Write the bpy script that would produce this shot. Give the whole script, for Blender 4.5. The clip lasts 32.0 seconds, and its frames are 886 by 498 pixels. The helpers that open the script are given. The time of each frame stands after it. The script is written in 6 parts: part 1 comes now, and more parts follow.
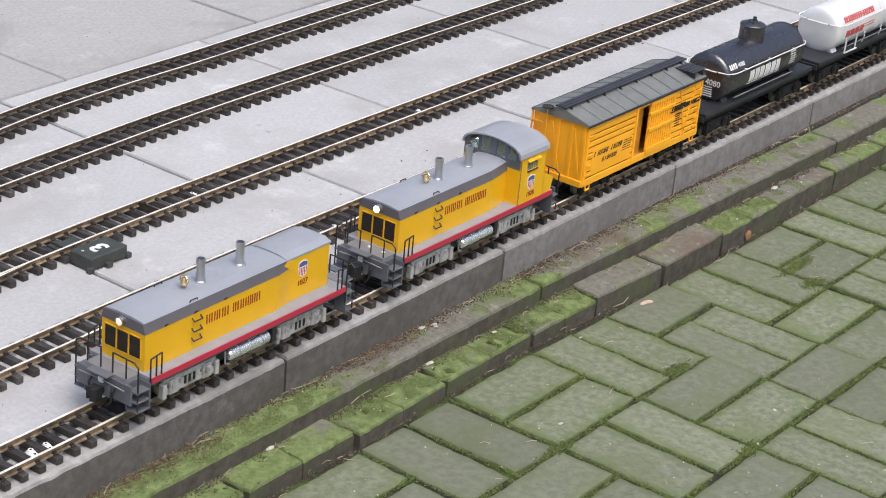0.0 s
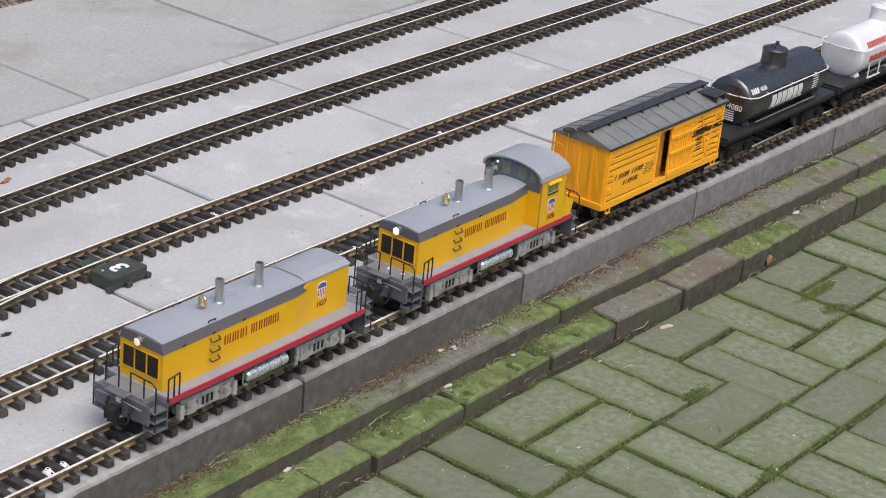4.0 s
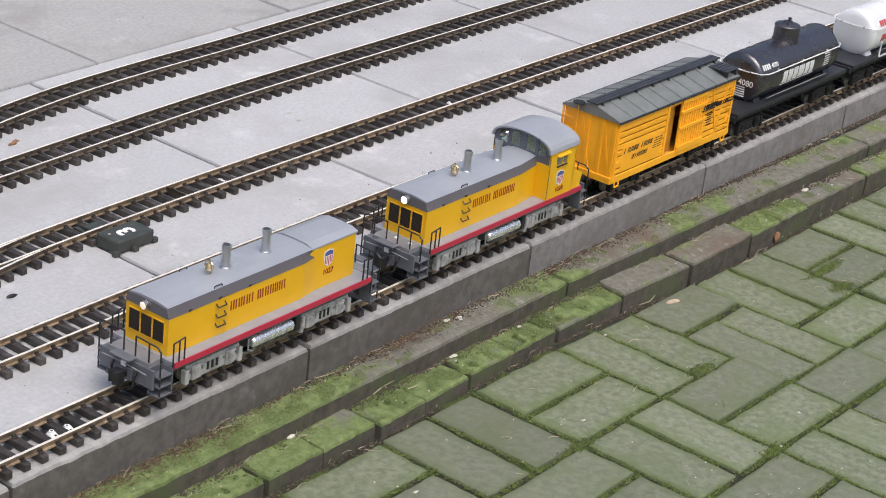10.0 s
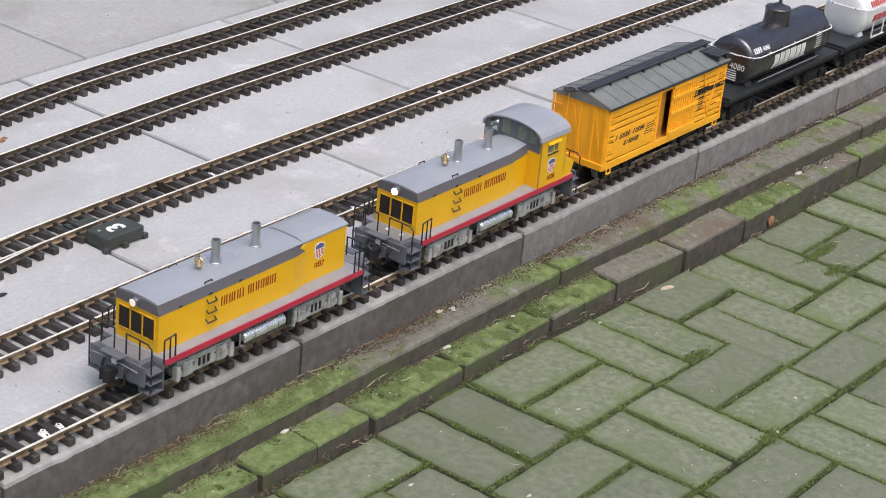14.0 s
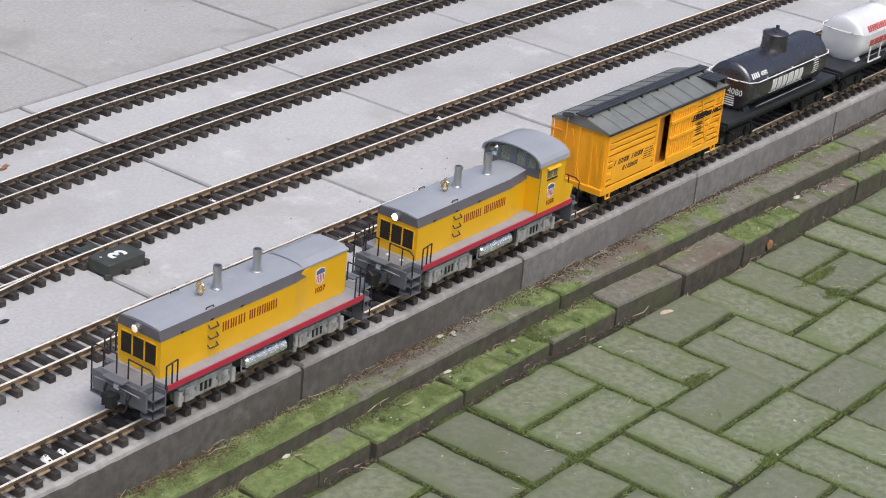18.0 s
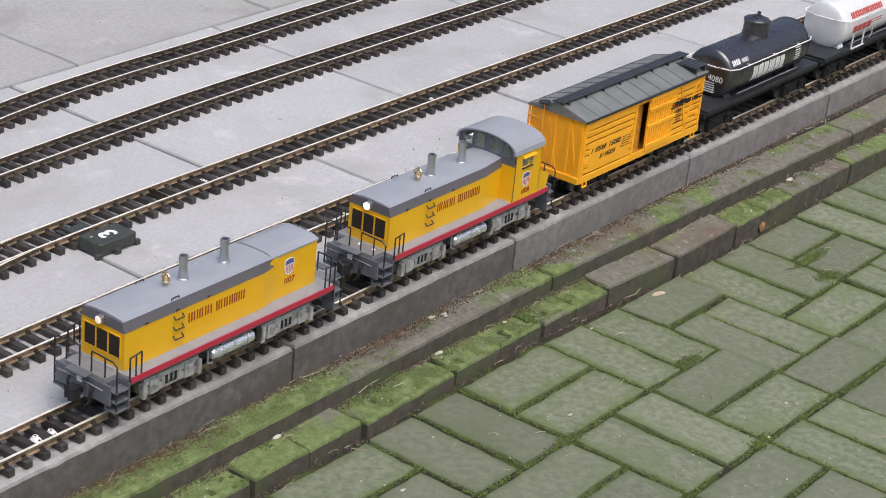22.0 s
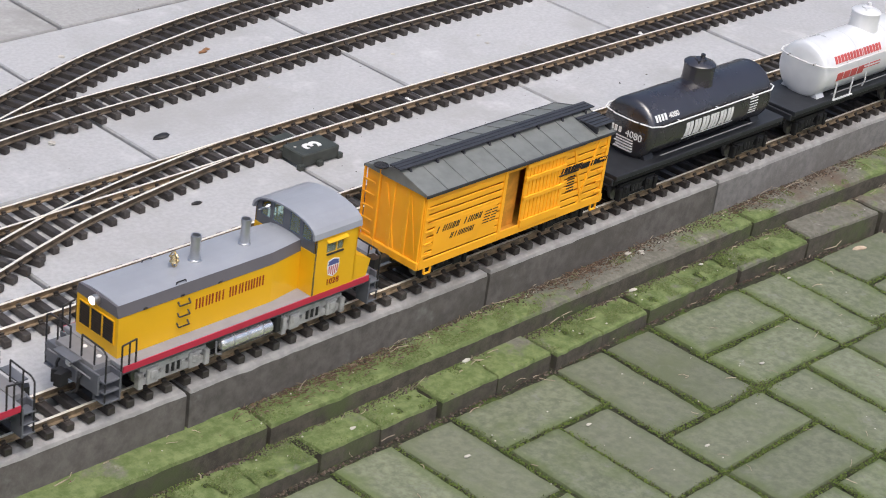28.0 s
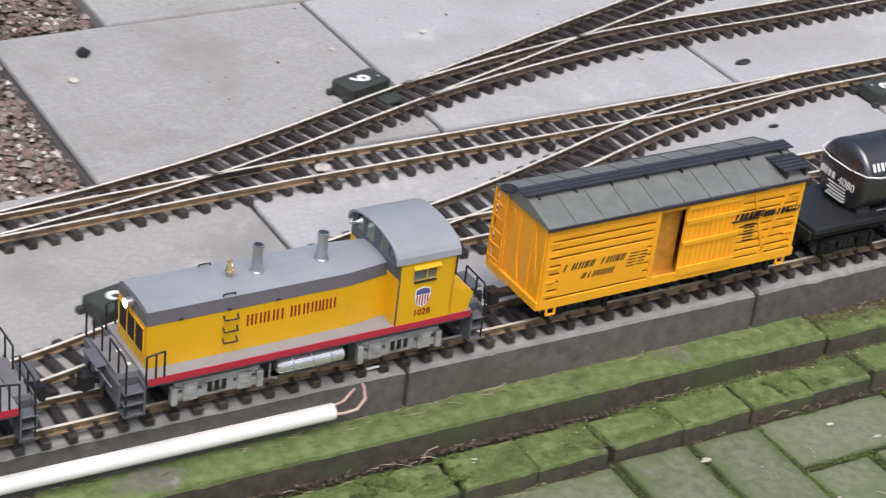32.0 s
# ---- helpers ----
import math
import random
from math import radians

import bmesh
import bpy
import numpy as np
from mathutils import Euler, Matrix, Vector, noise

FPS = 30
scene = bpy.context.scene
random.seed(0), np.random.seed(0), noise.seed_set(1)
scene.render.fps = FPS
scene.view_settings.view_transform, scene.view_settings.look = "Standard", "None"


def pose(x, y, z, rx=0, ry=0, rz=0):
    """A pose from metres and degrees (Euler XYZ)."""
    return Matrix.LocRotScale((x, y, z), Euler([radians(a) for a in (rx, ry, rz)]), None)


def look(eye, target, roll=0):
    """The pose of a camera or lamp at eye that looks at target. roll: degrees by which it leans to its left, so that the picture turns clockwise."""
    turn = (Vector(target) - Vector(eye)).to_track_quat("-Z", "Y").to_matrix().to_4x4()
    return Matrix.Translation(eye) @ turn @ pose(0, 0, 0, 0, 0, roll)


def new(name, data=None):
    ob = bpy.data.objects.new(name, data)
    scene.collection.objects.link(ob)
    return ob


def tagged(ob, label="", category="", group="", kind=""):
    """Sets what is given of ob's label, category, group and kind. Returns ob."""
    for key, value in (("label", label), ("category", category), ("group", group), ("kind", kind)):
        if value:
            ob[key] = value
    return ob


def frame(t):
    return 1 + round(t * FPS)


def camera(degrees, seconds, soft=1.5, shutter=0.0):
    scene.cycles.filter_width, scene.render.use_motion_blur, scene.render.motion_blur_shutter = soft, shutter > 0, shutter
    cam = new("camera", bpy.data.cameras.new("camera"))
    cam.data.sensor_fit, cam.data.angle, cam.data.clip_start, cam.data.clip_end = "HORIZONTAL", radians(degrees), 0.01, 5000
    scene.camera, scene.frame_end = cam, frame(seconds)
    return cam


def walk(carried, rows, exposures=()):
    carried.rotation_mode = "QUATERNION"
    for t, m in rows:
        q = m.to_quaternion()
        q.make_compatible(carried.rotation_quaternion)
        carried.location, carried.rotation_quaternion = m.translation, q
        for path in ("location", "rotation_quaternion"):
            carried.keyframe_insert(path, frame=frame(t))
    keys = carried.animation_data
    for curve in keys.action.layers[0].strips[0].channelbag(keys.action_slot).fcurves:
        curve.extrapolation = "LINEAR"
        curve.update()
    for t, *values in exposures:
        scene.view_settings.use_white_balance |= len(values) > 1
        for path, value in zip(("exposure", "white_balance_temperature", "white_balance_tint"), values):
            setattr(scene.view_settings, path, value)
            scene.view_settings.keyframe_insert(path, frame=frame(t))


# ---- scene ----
cam = camera(25.708, 32.0, soft=1.0, shutter=0.4)
PATH = [
    (0, (-1.7404, -1.4651, 1.2015), (0.0516, -0.2093, 0.2159), 5.60),
    (0.5, (-1.7394, -1.4651, 1.1990), (0.0483, -0.2032, 0.2133), 5.73),
    (1, (-1.7368, -1.4703, 1.2002), (0.0532, -0.2106, 0.2157), 5.74),
    (1.5, (-1.7369, -1.4690, 1.2051), (0.0574, -0.2101, 0.2275), 5.79),
    (2, (-1.7395, -1.4664, 1.2072), (0.0574, -0.1978, 0.2471), 5.60),
    (2.5, (-1.7402, -1.4697, 1.2064), (0.0535, -0.1905, 0.2544), 5.63),
    (3, (-1.7417, -1.4659, 1.2017), (0.0474, -0.1812, 0.2484), 5.76),
    (3.5, (-1.7381, -1.4695, 1.2035), (0.0457, -0.1816, 0.2447), 5.69),
    (5.5, (-1.7307, -1.4653, 1.1984), (0.0444, -0.1876, 0.2101), 6.04),
    (6, (-1.7283, -1.4653, 1.1998), (0.0449, -0.1921, 0.2025), 6.18),
    (6.5, (-1.7271, -1.4682, 1.1984), (0.0440, -0.1978, 0.1939), 6.05),
    (7, (-1.7264, -1.4603, 1.1909), (0.0416, -0.1916, 0.1786), 6.07),
    (7.5, (-1.7320, -1.4593, 1.1878), (0.0301, -0.1908, 0.1652), 6.36),
    (8, (-1.7328, -1.4629, 1.1904), (0.0201, -0.1899, 0.1575), 6.77),
    (8.5, (-1.7323, -1.4658, 1.1966), (0.0220, -0.1871, 0.1733), 6.61),
    (9, (-1.7313, -1.4651, 1.1936), (0.0307, -0.1834, 0.1872), 6.62),
    (9.5, (-1.7328, -1.4668, 1.1957), (0.0336, -0.1834, 0.1993), 6.57),
    (10, (-1.7334, -1.4636, 1.1942), (0.0357, -0.1821, 0.2002), 6.76),
    (10.5, (-1.7344, -1.4610, 1.1926), (0.0371, -0.1835, 0.1977), 6.91),
    (11, (-1.7297, -1.4618, 1.1925), (0.0412, -0.1865, 0.1938), 6.88),
    (11.5, (-1.7256, -1.4657, 1.1922), (0.0436, -0.1913, 0.1893), 6.88),
    (12, (-1.7226, -1.4611, 1.1879), (0.0448, -0.1893, 0.1784), 6.82),
    (12.5, (-1.7218, -1.4632, 1.1895), (0.0427, -0.1932, 0.1729), 6.76),
    (13, (-1.7224, -1.4612, 1.1906), (0.0417, -0.1932, 0.1708), 6.88),
    (13.5, (-1.7185, -1.4602, 1.1908), (0.0461, -0.1910, 0.1732), 6.62),
    (14, (-1.7153, -1.4620, 1.1951), (0.0500, -0.1872, 0.1859), 5.78),
    (14.5, (-1.7149, -1.4664, 1.1972), (0.0514, -0.1847, 0.1984), 5.17),
    (15, (-1.7225, -1.4626, 1.1946), (0.0467, -0.1726, 0.2117), 4.73),
    (15.5, (-1.7213, -1.4618, 1.1949), (0.0436, -0.1610, 0.2187), 4.96),
    (17.5, (-1.7272, -1.4702, 1.1948), (0.0447, -0.1795, 0.2177), 5.34),
    (18, (-1.7257, -1.4684, 1.1978), (0.0493, -0.1836, 0.2187), 5.51),
    (18.5, (-1.7217, -1.4684, 1.1975), (0.0553, -0.1862, 0.2187), 5.57),
    (19, (-1.7221, -1.4698, 1.1968), (0.0574, -0.1906, 0.2185), 5.29),
    (19.5, (-1.7204, -1.4693, 1.1951), (0.0588, -0.1917, 0.2142), 5.15),
    (20, (-1.7214, -1.4679, 1.1933), (0.0567, -0.1899, 0.2109), 5.33),
    (20.5, (-1.7221, -1.4680, 1.1929), (0.0557, -0.1920, 0.2074), 5.59),
    (21, (-1.7190, -1.4668, 1.1947), (0.0560, -0.1926, 0.2018), 5.80),
    (21.5, (-1.7220, -1.4668, 1.1931), (0.0551, -0.1971, 0.1981), 5.90),
    (22, (-1.7202, -1.4658, 1.1941), (0.0543, -0.1956, 0.1952), 5.84),
    (22.5, (-1.7215, -1.4647, 1.1947), (0.0505, -0.1933, 0.1931), 5.91),
    (23, (-1.7225, -1.4631, 1.1935), (0.0454, -0.1863, 0.1913), 6.09),
    (23.5, (-1.7241, -1.4605, 1.1911), (0.0388, -0.1793, 0.1857), 6.28),
    (24, (-1.7270, -1.4604, 1.1888), (0.0278, -0.1724, 0.1780), 6.39),
    (24.5, (-1.7272, -1.4591, 1.1896), (0.0166, -0.1633, 0.1697), 6.37),
    (25, (-1.7282, -1.4552, 1.1848), (0.0029, -0.1490, 0.1566), 6.71),
    (25.5, (-1.7295, -1.4504, 1.1839), (-0.0139, -0.1318, 0.1457), 7.05),
    (27.5, (-1.7319, -1.4371, 1.1784), (-0.0978, -0.0541, 0.0934), 7.73),
    (28, (-1.7306, -1.4303, 1.1768), (-0.1186, -0.0301, 0.0808), 7.90),
    (28.5, (-1.7312, -1.4230, 1.1744), (-0.1401, -0.0052, 0.0706), 8.21),
    (29, (-1.7354, -1.4220, 1.1735), (-0.1697, 0.0175, 0.0615), 8.38),
    (29.5, (-1.7549, -1.4237, 1.1746), (-0.2138, 0.0376, 0.0568), 8.57),
    (30, (-1.7648, -1.4202, 1.1713), (-0.2504, 0.0645, 0.0479), 8.68),
    (30.5, (-1.7663, -1.4084, 1.1617), (-0.2871, 0.1061, 0.0310), 8.85),
    (31, (-1.7856, -1.4222, 1.1496), (-0.4756, 0.1972, -0.0426), 7.33),
    (31.5, (-1.8212, -1.4387, 1.1600), (-0.6324, 0.2460, -0.0683), 7.11),
    (32, (-1.9118, -1.4968, 1.1584), (-0.7809, 0.2514, -0.0354), 7.25),
]
walk(cam, [(t, look(eye, target, roll)) for t, eye, target, roll in PATH],
     exposures=((0.0, 0.44, 6310, 11), (1.0, 0.37, 6310, 11), (3.0, 0.26, 6350, 11), (7.0, 0.23, 6350, 11), (9.0, 0.34, 6350, 11), (15.0, 0.35, 6320, 11),
                (19.0, 0.27, 6340, 11), (23.0, 0.27, 6340, 11), (28.0, 0.33, 6340, 11), (31.0, 0.36, 6330, 11), (32.0, 0.28, 6350, 11)))

# ---- light: an overcast day ----
world = bpy.data.worlds.new("sky")
scene.world = world
world.use_nodes = True
wn = world.node_tree
sky = wn.nodes.new("ShaderNodeTexSky")
sky.sky_type = "NISHITA"
sky.sun_disc = False
sky.sun_elevation = radians(65)
sky.sun_rotation = radians(205)
sky.air_density, sky.dust_density, sky.ozone_density = 1.0, 6.0, 0.6
wn.nodes["Background"].inputs["Strength"].default_value = 0.118
wn.links.new(sky.outputs[0], wn.nodes["Background"].inputs["Color"])
sun = new("sun", bpy.data.lights.new("sun", "SUN"))
sun.data.energy, sun.data.angle, sun.data.color = 1.42, radians(55), (1.0, 0.985, 0.96)
sun.matrix_world = look((-0.7, -1.6, 4.1), (0.1, 0.1, 0))


# ---- materials ----
def material(name, colour, rough=0.6, metal=0.0, vary=0.15, scale=30.0, bump=0.0, bump_scale=None, spec=None,
             second=None, second_scale=6.0, second_at=(0.45, 0.7), random=0.0, rough_vary=0.1, third=None, third_scale=60.0, third_at=(0.6, 0.75), edge=None, other=None):
    """A surface with fine grain, one or two larger patches of other colours, fine relief and, for repeats, a tone for each object."""
    m = bpy.data.materials.new(name)
    m.use_nodes = True
    n, l = m.node_tree.nodes, m.node_tree.links
    bsdf = n["Principled BSDF"]
    bsdf.inputs["Roughness"].default_value, bsdf.inputs["Metallic"].default_value = rough, metal
    if spec is not None:
        bsdf.inputs["Specular IOR Level"].default_value = spec
    co = n.new("ShaderNodeTexCoord")
    geo = n.new("ShaderNodeNewGeometry")
    where = geo.outputs["Position"] if not random else co.outputs["Object"]
    if random:
        info = n.new("ShaderNodeObjectInfo")
        add = n.new("ShaderNodeVectorMath")
        add.operation = "MULTIPLY_ADD"
        comb = n.new("ShaderNodeCombineXYZ")
        l.new(info.outputs["Random"], comb.inputs[0])
        l.new(info.outputs["Random"], comb.inputs[1])
        add.inputs[1].default_value = (37, 91, 0)
        l.new(comb.outputs[0], add.inputs[0])
        l.new(co.outputs["Object"], add.inputs[2])
        where = add.outputs[0]

    def noise_tex(s, detail=6.0, r=0.6):
        t = n.new("ShaderNodeTexNoise")
        t.inputs["Scale"].default_value, t.inputs["Detail"].default_value, t.inputs["Roughness"].default_value = s, detail, r
        l.new(where, t.inputs["Vector"])
        return t.outputs["Fac"]

    def ramp(fac, a, b):
        t = n.new("ShaderNodeMapRange")
        t.interpolation_type = "SMOOTHSTEP"
        t.inputs["From Min"].default_value, t.inputs["From Max"].default_value = a, b
        l.new(fac, t.inputs["Value"])
        return t.outputs["Result"]

    def mix(fac, a, b, kind="MIX"):
        t = n.new("ShaderNodeMix")
        t.data_type, t.blend_type = "RGBA", kind
        for s, v in ((t.inputs[0], fac), (t.inputs[6], a), (t.inputs[7], b)):
            if isinstance(v, (int, float)):
                s.default_value = v
            elif isinstance(v, tuple):
                s.default_value = (*v[:3], 1)
            else:
                l.new(v, s)
        return t.outputs[2]

    dark, light = (tuple(c * k for c in colour) for k in (1 - vary, 1 + vary))
    fine = noise_tex(scale)
    col = mix(ramp(fine, 0.3, 0.7), dark, light)
    if second:
        col = mix(ramp(noise_tex(second_scale, 5.0, 0.65), *second_at), col, second)
    if third:
        col = mix(ramp(noise_tex(third_scale, 4.0, 0.7), *third_at), col, third)
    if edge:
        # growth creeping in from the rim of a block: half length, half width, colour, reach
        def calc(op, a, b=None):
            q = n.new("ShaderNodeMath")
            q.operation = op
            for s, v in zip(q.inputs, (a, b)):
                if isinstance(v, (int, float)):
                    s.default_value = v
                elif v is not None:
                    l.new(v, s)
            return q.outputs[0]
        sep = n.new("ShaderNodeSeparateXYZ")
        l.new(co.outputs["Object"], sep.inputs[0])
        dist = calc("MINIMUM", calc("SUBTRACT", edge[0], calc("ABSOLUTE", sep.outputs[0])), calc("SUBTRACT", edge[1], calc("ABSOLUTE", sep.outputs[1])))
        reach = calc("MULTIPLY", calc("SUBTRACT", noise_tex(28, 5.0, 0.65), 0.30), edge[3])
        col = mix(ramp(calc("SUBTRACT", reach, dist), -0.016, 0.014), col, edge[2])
    if other:
        # some pieces of a set lean towards another colour
        pick = n.new("ShaderNodeMath")
        pick.operation = "PINGPONG"
        pick.inputs[1].default_value = 0.09
        l.new(info.outputs["Random"], pick.inputs[0])
        col = mix(ramp(pick.outputs[0], 0.02, 0.16), col, other)
    if random:
        t = n.new("ShaderNodeMapRange")
        t.inputs["To Min"].default_value, t.inputs["To Max"].default_value = 1 - random, 1 + random
        l.new(info.outputs["Random"], t.inputs["Value"])
        vec = n.new("ShaderNodeVectorMath")
        vec.operation = "SCALE"
        l.new(col, vec.inputs[0])
        l.new(t.outputs["Result"], vec.inputs["Scale"])
        col = vec.outputs[0]
    l.new(col, bsdf.inputs["Base Color"])
    t = n.new("ShaderNodeMapRange")
    t.inputs["To Min"].default_value, t.inputs["To Max"].default_value = max(0.02, rough - rough_vary), min(1, rough + rough_vary)
    l.new(noise_tex(scale * 0.4), t.inputs["Value"])
    l.new(t.outputs["Result"], bsdf.inputs["Roughness"])
    if bump:
        b = n.new("ShaderNodeBump")
        b.inputs["Strength"].default_value, b.inputs["Distance"].default_value = 0.7, bump
        l.new(noise_tex(bump_scale or scale * 2, 8.0, 0.65), b.inputs["Height"])
        l.new(b.outputs[0], bsdf.inputs["Normal"])
    return m


SLAB = material("slab_concrete", (0.425, 0.43, 0.44), 0.8, vary=0.08, scale=150, bump=0.0009, bump_scale=420, second=(0.355, 0.355, 0.352), second_scale=5, second_at=(0.44, 0.74),
                third=(0.54, 0.545, 0.55), third_scale=11, third_at=(0.54, 0.78), random=0.04)
SLAB_OLD = material("weathered_slab", (0.355, 0.355, 0.350), 0.85, vary=0.10, scale=140, bump=0.0010, bump_scale=380, second=(0.275, 0.272, 0.262), second_scale=4, second_at=(0.46, 0.72),
                    third=(0.45, 0.45, 0.45), third_scale=10, third_at=(0.56, 0.78), random=0.04)
# Kerb faces, two tones: staining plus shade put into a darker colour.
KERB_SIDE = material("stained_shaded_kerb", (0.102, 0.095, 0.087), 0.92, vary=0.24, scale=60, bump=0.0015, bump_scale=220, second=(0.078, 0.072, 0.062), second_scale=8,
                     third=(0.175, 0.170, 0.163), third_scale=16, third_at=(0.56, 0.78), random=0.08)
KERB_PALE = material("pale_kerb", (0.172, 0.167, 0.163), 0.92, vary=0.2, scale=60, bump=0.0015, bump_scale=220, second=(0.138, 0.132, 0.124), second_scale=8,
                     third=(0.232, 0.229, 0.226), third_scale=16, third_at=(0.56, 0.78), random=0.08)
KERB = material("kerb_concrete", (0.345, 0.340, 0.335), 0.9, vary=0.15, scale=60, bump=0.0015, bump_scale=220, second=(0.215, 0.207, 0.195), second_scale=9,
                third=(0.43, 0.428, 0.42), third_scale=18, third_at=(0.54, 0.74), random=0.06)
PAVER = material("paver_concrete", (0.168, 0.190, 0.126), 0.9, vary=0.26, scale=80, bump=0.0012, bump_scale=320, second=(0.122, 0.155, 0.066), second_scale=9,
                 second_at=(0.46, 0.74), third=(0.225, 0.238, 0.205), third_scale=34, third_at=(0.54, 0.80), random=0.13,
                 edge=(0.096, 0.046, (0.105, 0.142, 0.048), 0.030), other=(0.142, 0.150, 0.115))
PAVER_OUTER = material("outer_paver", (0.155, 0.172, 0.120), 0.9, vary=0.26, scale=80, bump=0.0012, bump_scale=320, second=(0.122, 0.155, 0.066), second_scale=9,
                       second_at=(0.46, 0.74), third=(0.225, 0.238, 0.205), third_scale=34, third_at=(0.54, 0.80))
# Edging sides: mossy, with shade put into a colour darker than the tops.
STONE_SIDE = material("shaded_mossy_concrete", (0.062, 0.055, 0.043), 0.9, vary=0.3, scale=60, bump=0.002, bump_scale=200, second=(0.06, 0.075, 0.03), second_scale=14, random=0.1)
BRICK_SIDE = material("mossy_brick_side", (0.078, 0.088, 0.042), 0.95, vary=0.3, scale=90, bump=0.002, bump_scale=220, second=(0.085, 0.115, 0.035), second_scale=14, random=0.1)


def edging_material(name, x0, x1, here, there):
    """Concrete edging under a skin of moss, with rust-brown and pale patches; the moss takes over by here up to x0 and by there past x1."""
    m = bpy.data.materials.new(name)
    m.use_nodes = True
    n, l = m.node_tree.nodes, m.node_tree.links
    geo, sep = n.new("ShaderNodeNewGeometry"), n.new("ShaderNodeSeparateXYZ")
    l.new(geo.outputs["Position"], sep.inputs[0])

    def grain(s, detail=6.0):
        t = n.new("ShaderNodeTexNoise")
        t.inputs["Scale"].default_value, t.inputs["Detail"].default_value, t.inputs["Roughness"].default_value = s, detail, 0.65
        l.new(geo.outputs["Position"], t.inputs["Vector"])
        return t.outputs["Fac"]

    def ramp(fac, a, b, lo=0.0, hi=1.0):
        t = n.new("ShaderNodeMapRange")
        t.interpolation_type = "SMOOTHSTEP"
        for k, v in (("From Min", a), ("From Max", b), ("To Min", lo), ("To Max", hi)):
            t.inputs[k].default_value = v
        l.new(fac, t.inputs["Value"])
        return t.outputs["Result"]

    def mix(fac, a, b):
        t = n.new("ShaderNodeMix")
        t.data_type = "RGBA"
        l.new(fac, t.inputs[0])
        for s, v in ((t.inputs[6], a), (t.inputs[7], b)):
            if isinstance(v, tuple):
                s.default_value = (*v, 1)
            else:
                l.new(v, s)
        return t.outputs[2]

    add = n.new("ShaderNodeMath")
    add.operation = "ADD"
    l.new(grain(11), add.inputs[0])
    l.new(ramp(sep.outputs[0], x0, x1, here, there), add.inputs[1])
    bare = mix(ramp(grain(90), 0.3, 0.7), (0.128, 0.123, 0.100), (0.196, 0.192, 0.160))
    bare = mix(ramp(grain(7), 0.56, 0.70), bare, (0.138, 0.108, 0.082))
    bare = mix(ramp(grain(30), 0.60, 0.72), bare, (0.30, 0.285, 0.26))
    moss = mix(ramp(grain(70), 0.32, 0.68), (0.098, 0.142, 0.042), (0.185, 0.232, 0.090))
    moss = mix(ramp(grain(24), 0.56, 0.74), moss, (0.075, 0.095, 0.030))
    l.new(mix(ramp(add.outputs[0], 0.43, 0.55), bare, moss), n["Principled BSDF"].inputs["Base Color"])
    n["Principled BSDF"].inputs["Roughness"].default_value = 0.93
    b = n.new("ShaderNodeBump")
    b.inputs["Strength"].default_value, b.inputs["Distance"].default_value = 0.7, 0.003
    l.new(grain(170, 8.0), b.inputs["Height"])
    l.new(b.outputs[0], n["Principled BSDF"].inputs["Normal"])
    return m


EDGING_TOP = edging_material("mossy_edging", 0.0, 0.16, 0.12, -0.075)
BLOCK_MOSSY = edging_material("mossy_block", -0.5, 0.5, 0.12, 0.07)
BLOCK_BARE = edging_material("bare_block", 0.0, 1.5, -0.06, -0.12)
SOIL = material("mossy_soil", (0.032, 0.034, 0.018), 1.0, vary=0.5, scale=140, bump=0.006, bump_scale=160, second=(0.065, 0.10, 0.016), second_scale=16, second_at=(0.5, 0.62),
                third=(0.06, 0.045, 0.03), third_scale=40)
EARTH = material("brown_earth", (0.085, 0.068, 0.05), 1.0, vary=0.5, scale=160, bump=0.006, bump_scale=200, second=(0.045, 0.035, 0.028), second_scale=30, third=(0.13, 0.075, 0.045), third_scale=20)
STRAW = material("dry_straw", (0.33, 0.28, 0.21), 0.9, vary=0.4, scale=40)
PALE = material("pale_chips", (0.50, 0.48, 0.43), 0.9, vary=0.2, scale=60)
LEAF = material("dead_leaf", (0.30, 0.15, 0.07), 0.85, vary=0.4, scale=60)
LEAF_PALE = material("pale_leaf", (0.5, 0.4, 0.3), 0.9, vary=0.2, scale=60)
SLEEPER = material("brown_plastic", (0.040, 0.034, 0.031), 0.48, vary=0.3, scale=120, bump=0.0004, bump_scale=500, second=(0.072, 0.066, 0.060), second_scale=40, random=0.3)
RAIL = material("worn_brass_rail", (0.29, 0.215, 0.138), 0.48, metal=0.25, vary=0.3, scale=90, second=(0.10, 0.078, 0.055), second_scale=40, second_at=(0.4, 0.7))
RAIL_TOP = material("bright_rail_head", (0.96, 0.90, 0.77), 0.32, metal=0.38, vary=0.12, scale=60)
RAIL_DULL = material("tarnished_rail", (0.125, 0.098, 0.070), 0.55, metal=0.25, vary=0.4, scale=90, second=(0.065, 0.055, 0.042), second_scale=30)
YELLOW = material("yellow_enamel", (0.80, 0.445, 0.009), 0.34, vary=0.03, scale=14, rough_vary=0.05)
ROOF_GREY = material("grey_enamel", (0.305, 0.322, 0.358), 0.29, vary=0.06, scale=20, rough_vary=0.06)
BAND_GREY = material("dark_grey_enamel", (0.115, 0.11, 0.122), 0.4, vary=0.06, scale=20)
WALK_GREY = material("walkway_grey", (0.27, 0.277, 0.30), 0.5, vary=0.06, scale=60)
DECK_GREY = material("deck_grey", (0.215, 0.215, 0.225), 0.5, vary=0.08, scale=60)
STEP_GREY = material("step_grey", (0.120, 0.127, 0.145), 0.45, vary=0.1, scale=50)
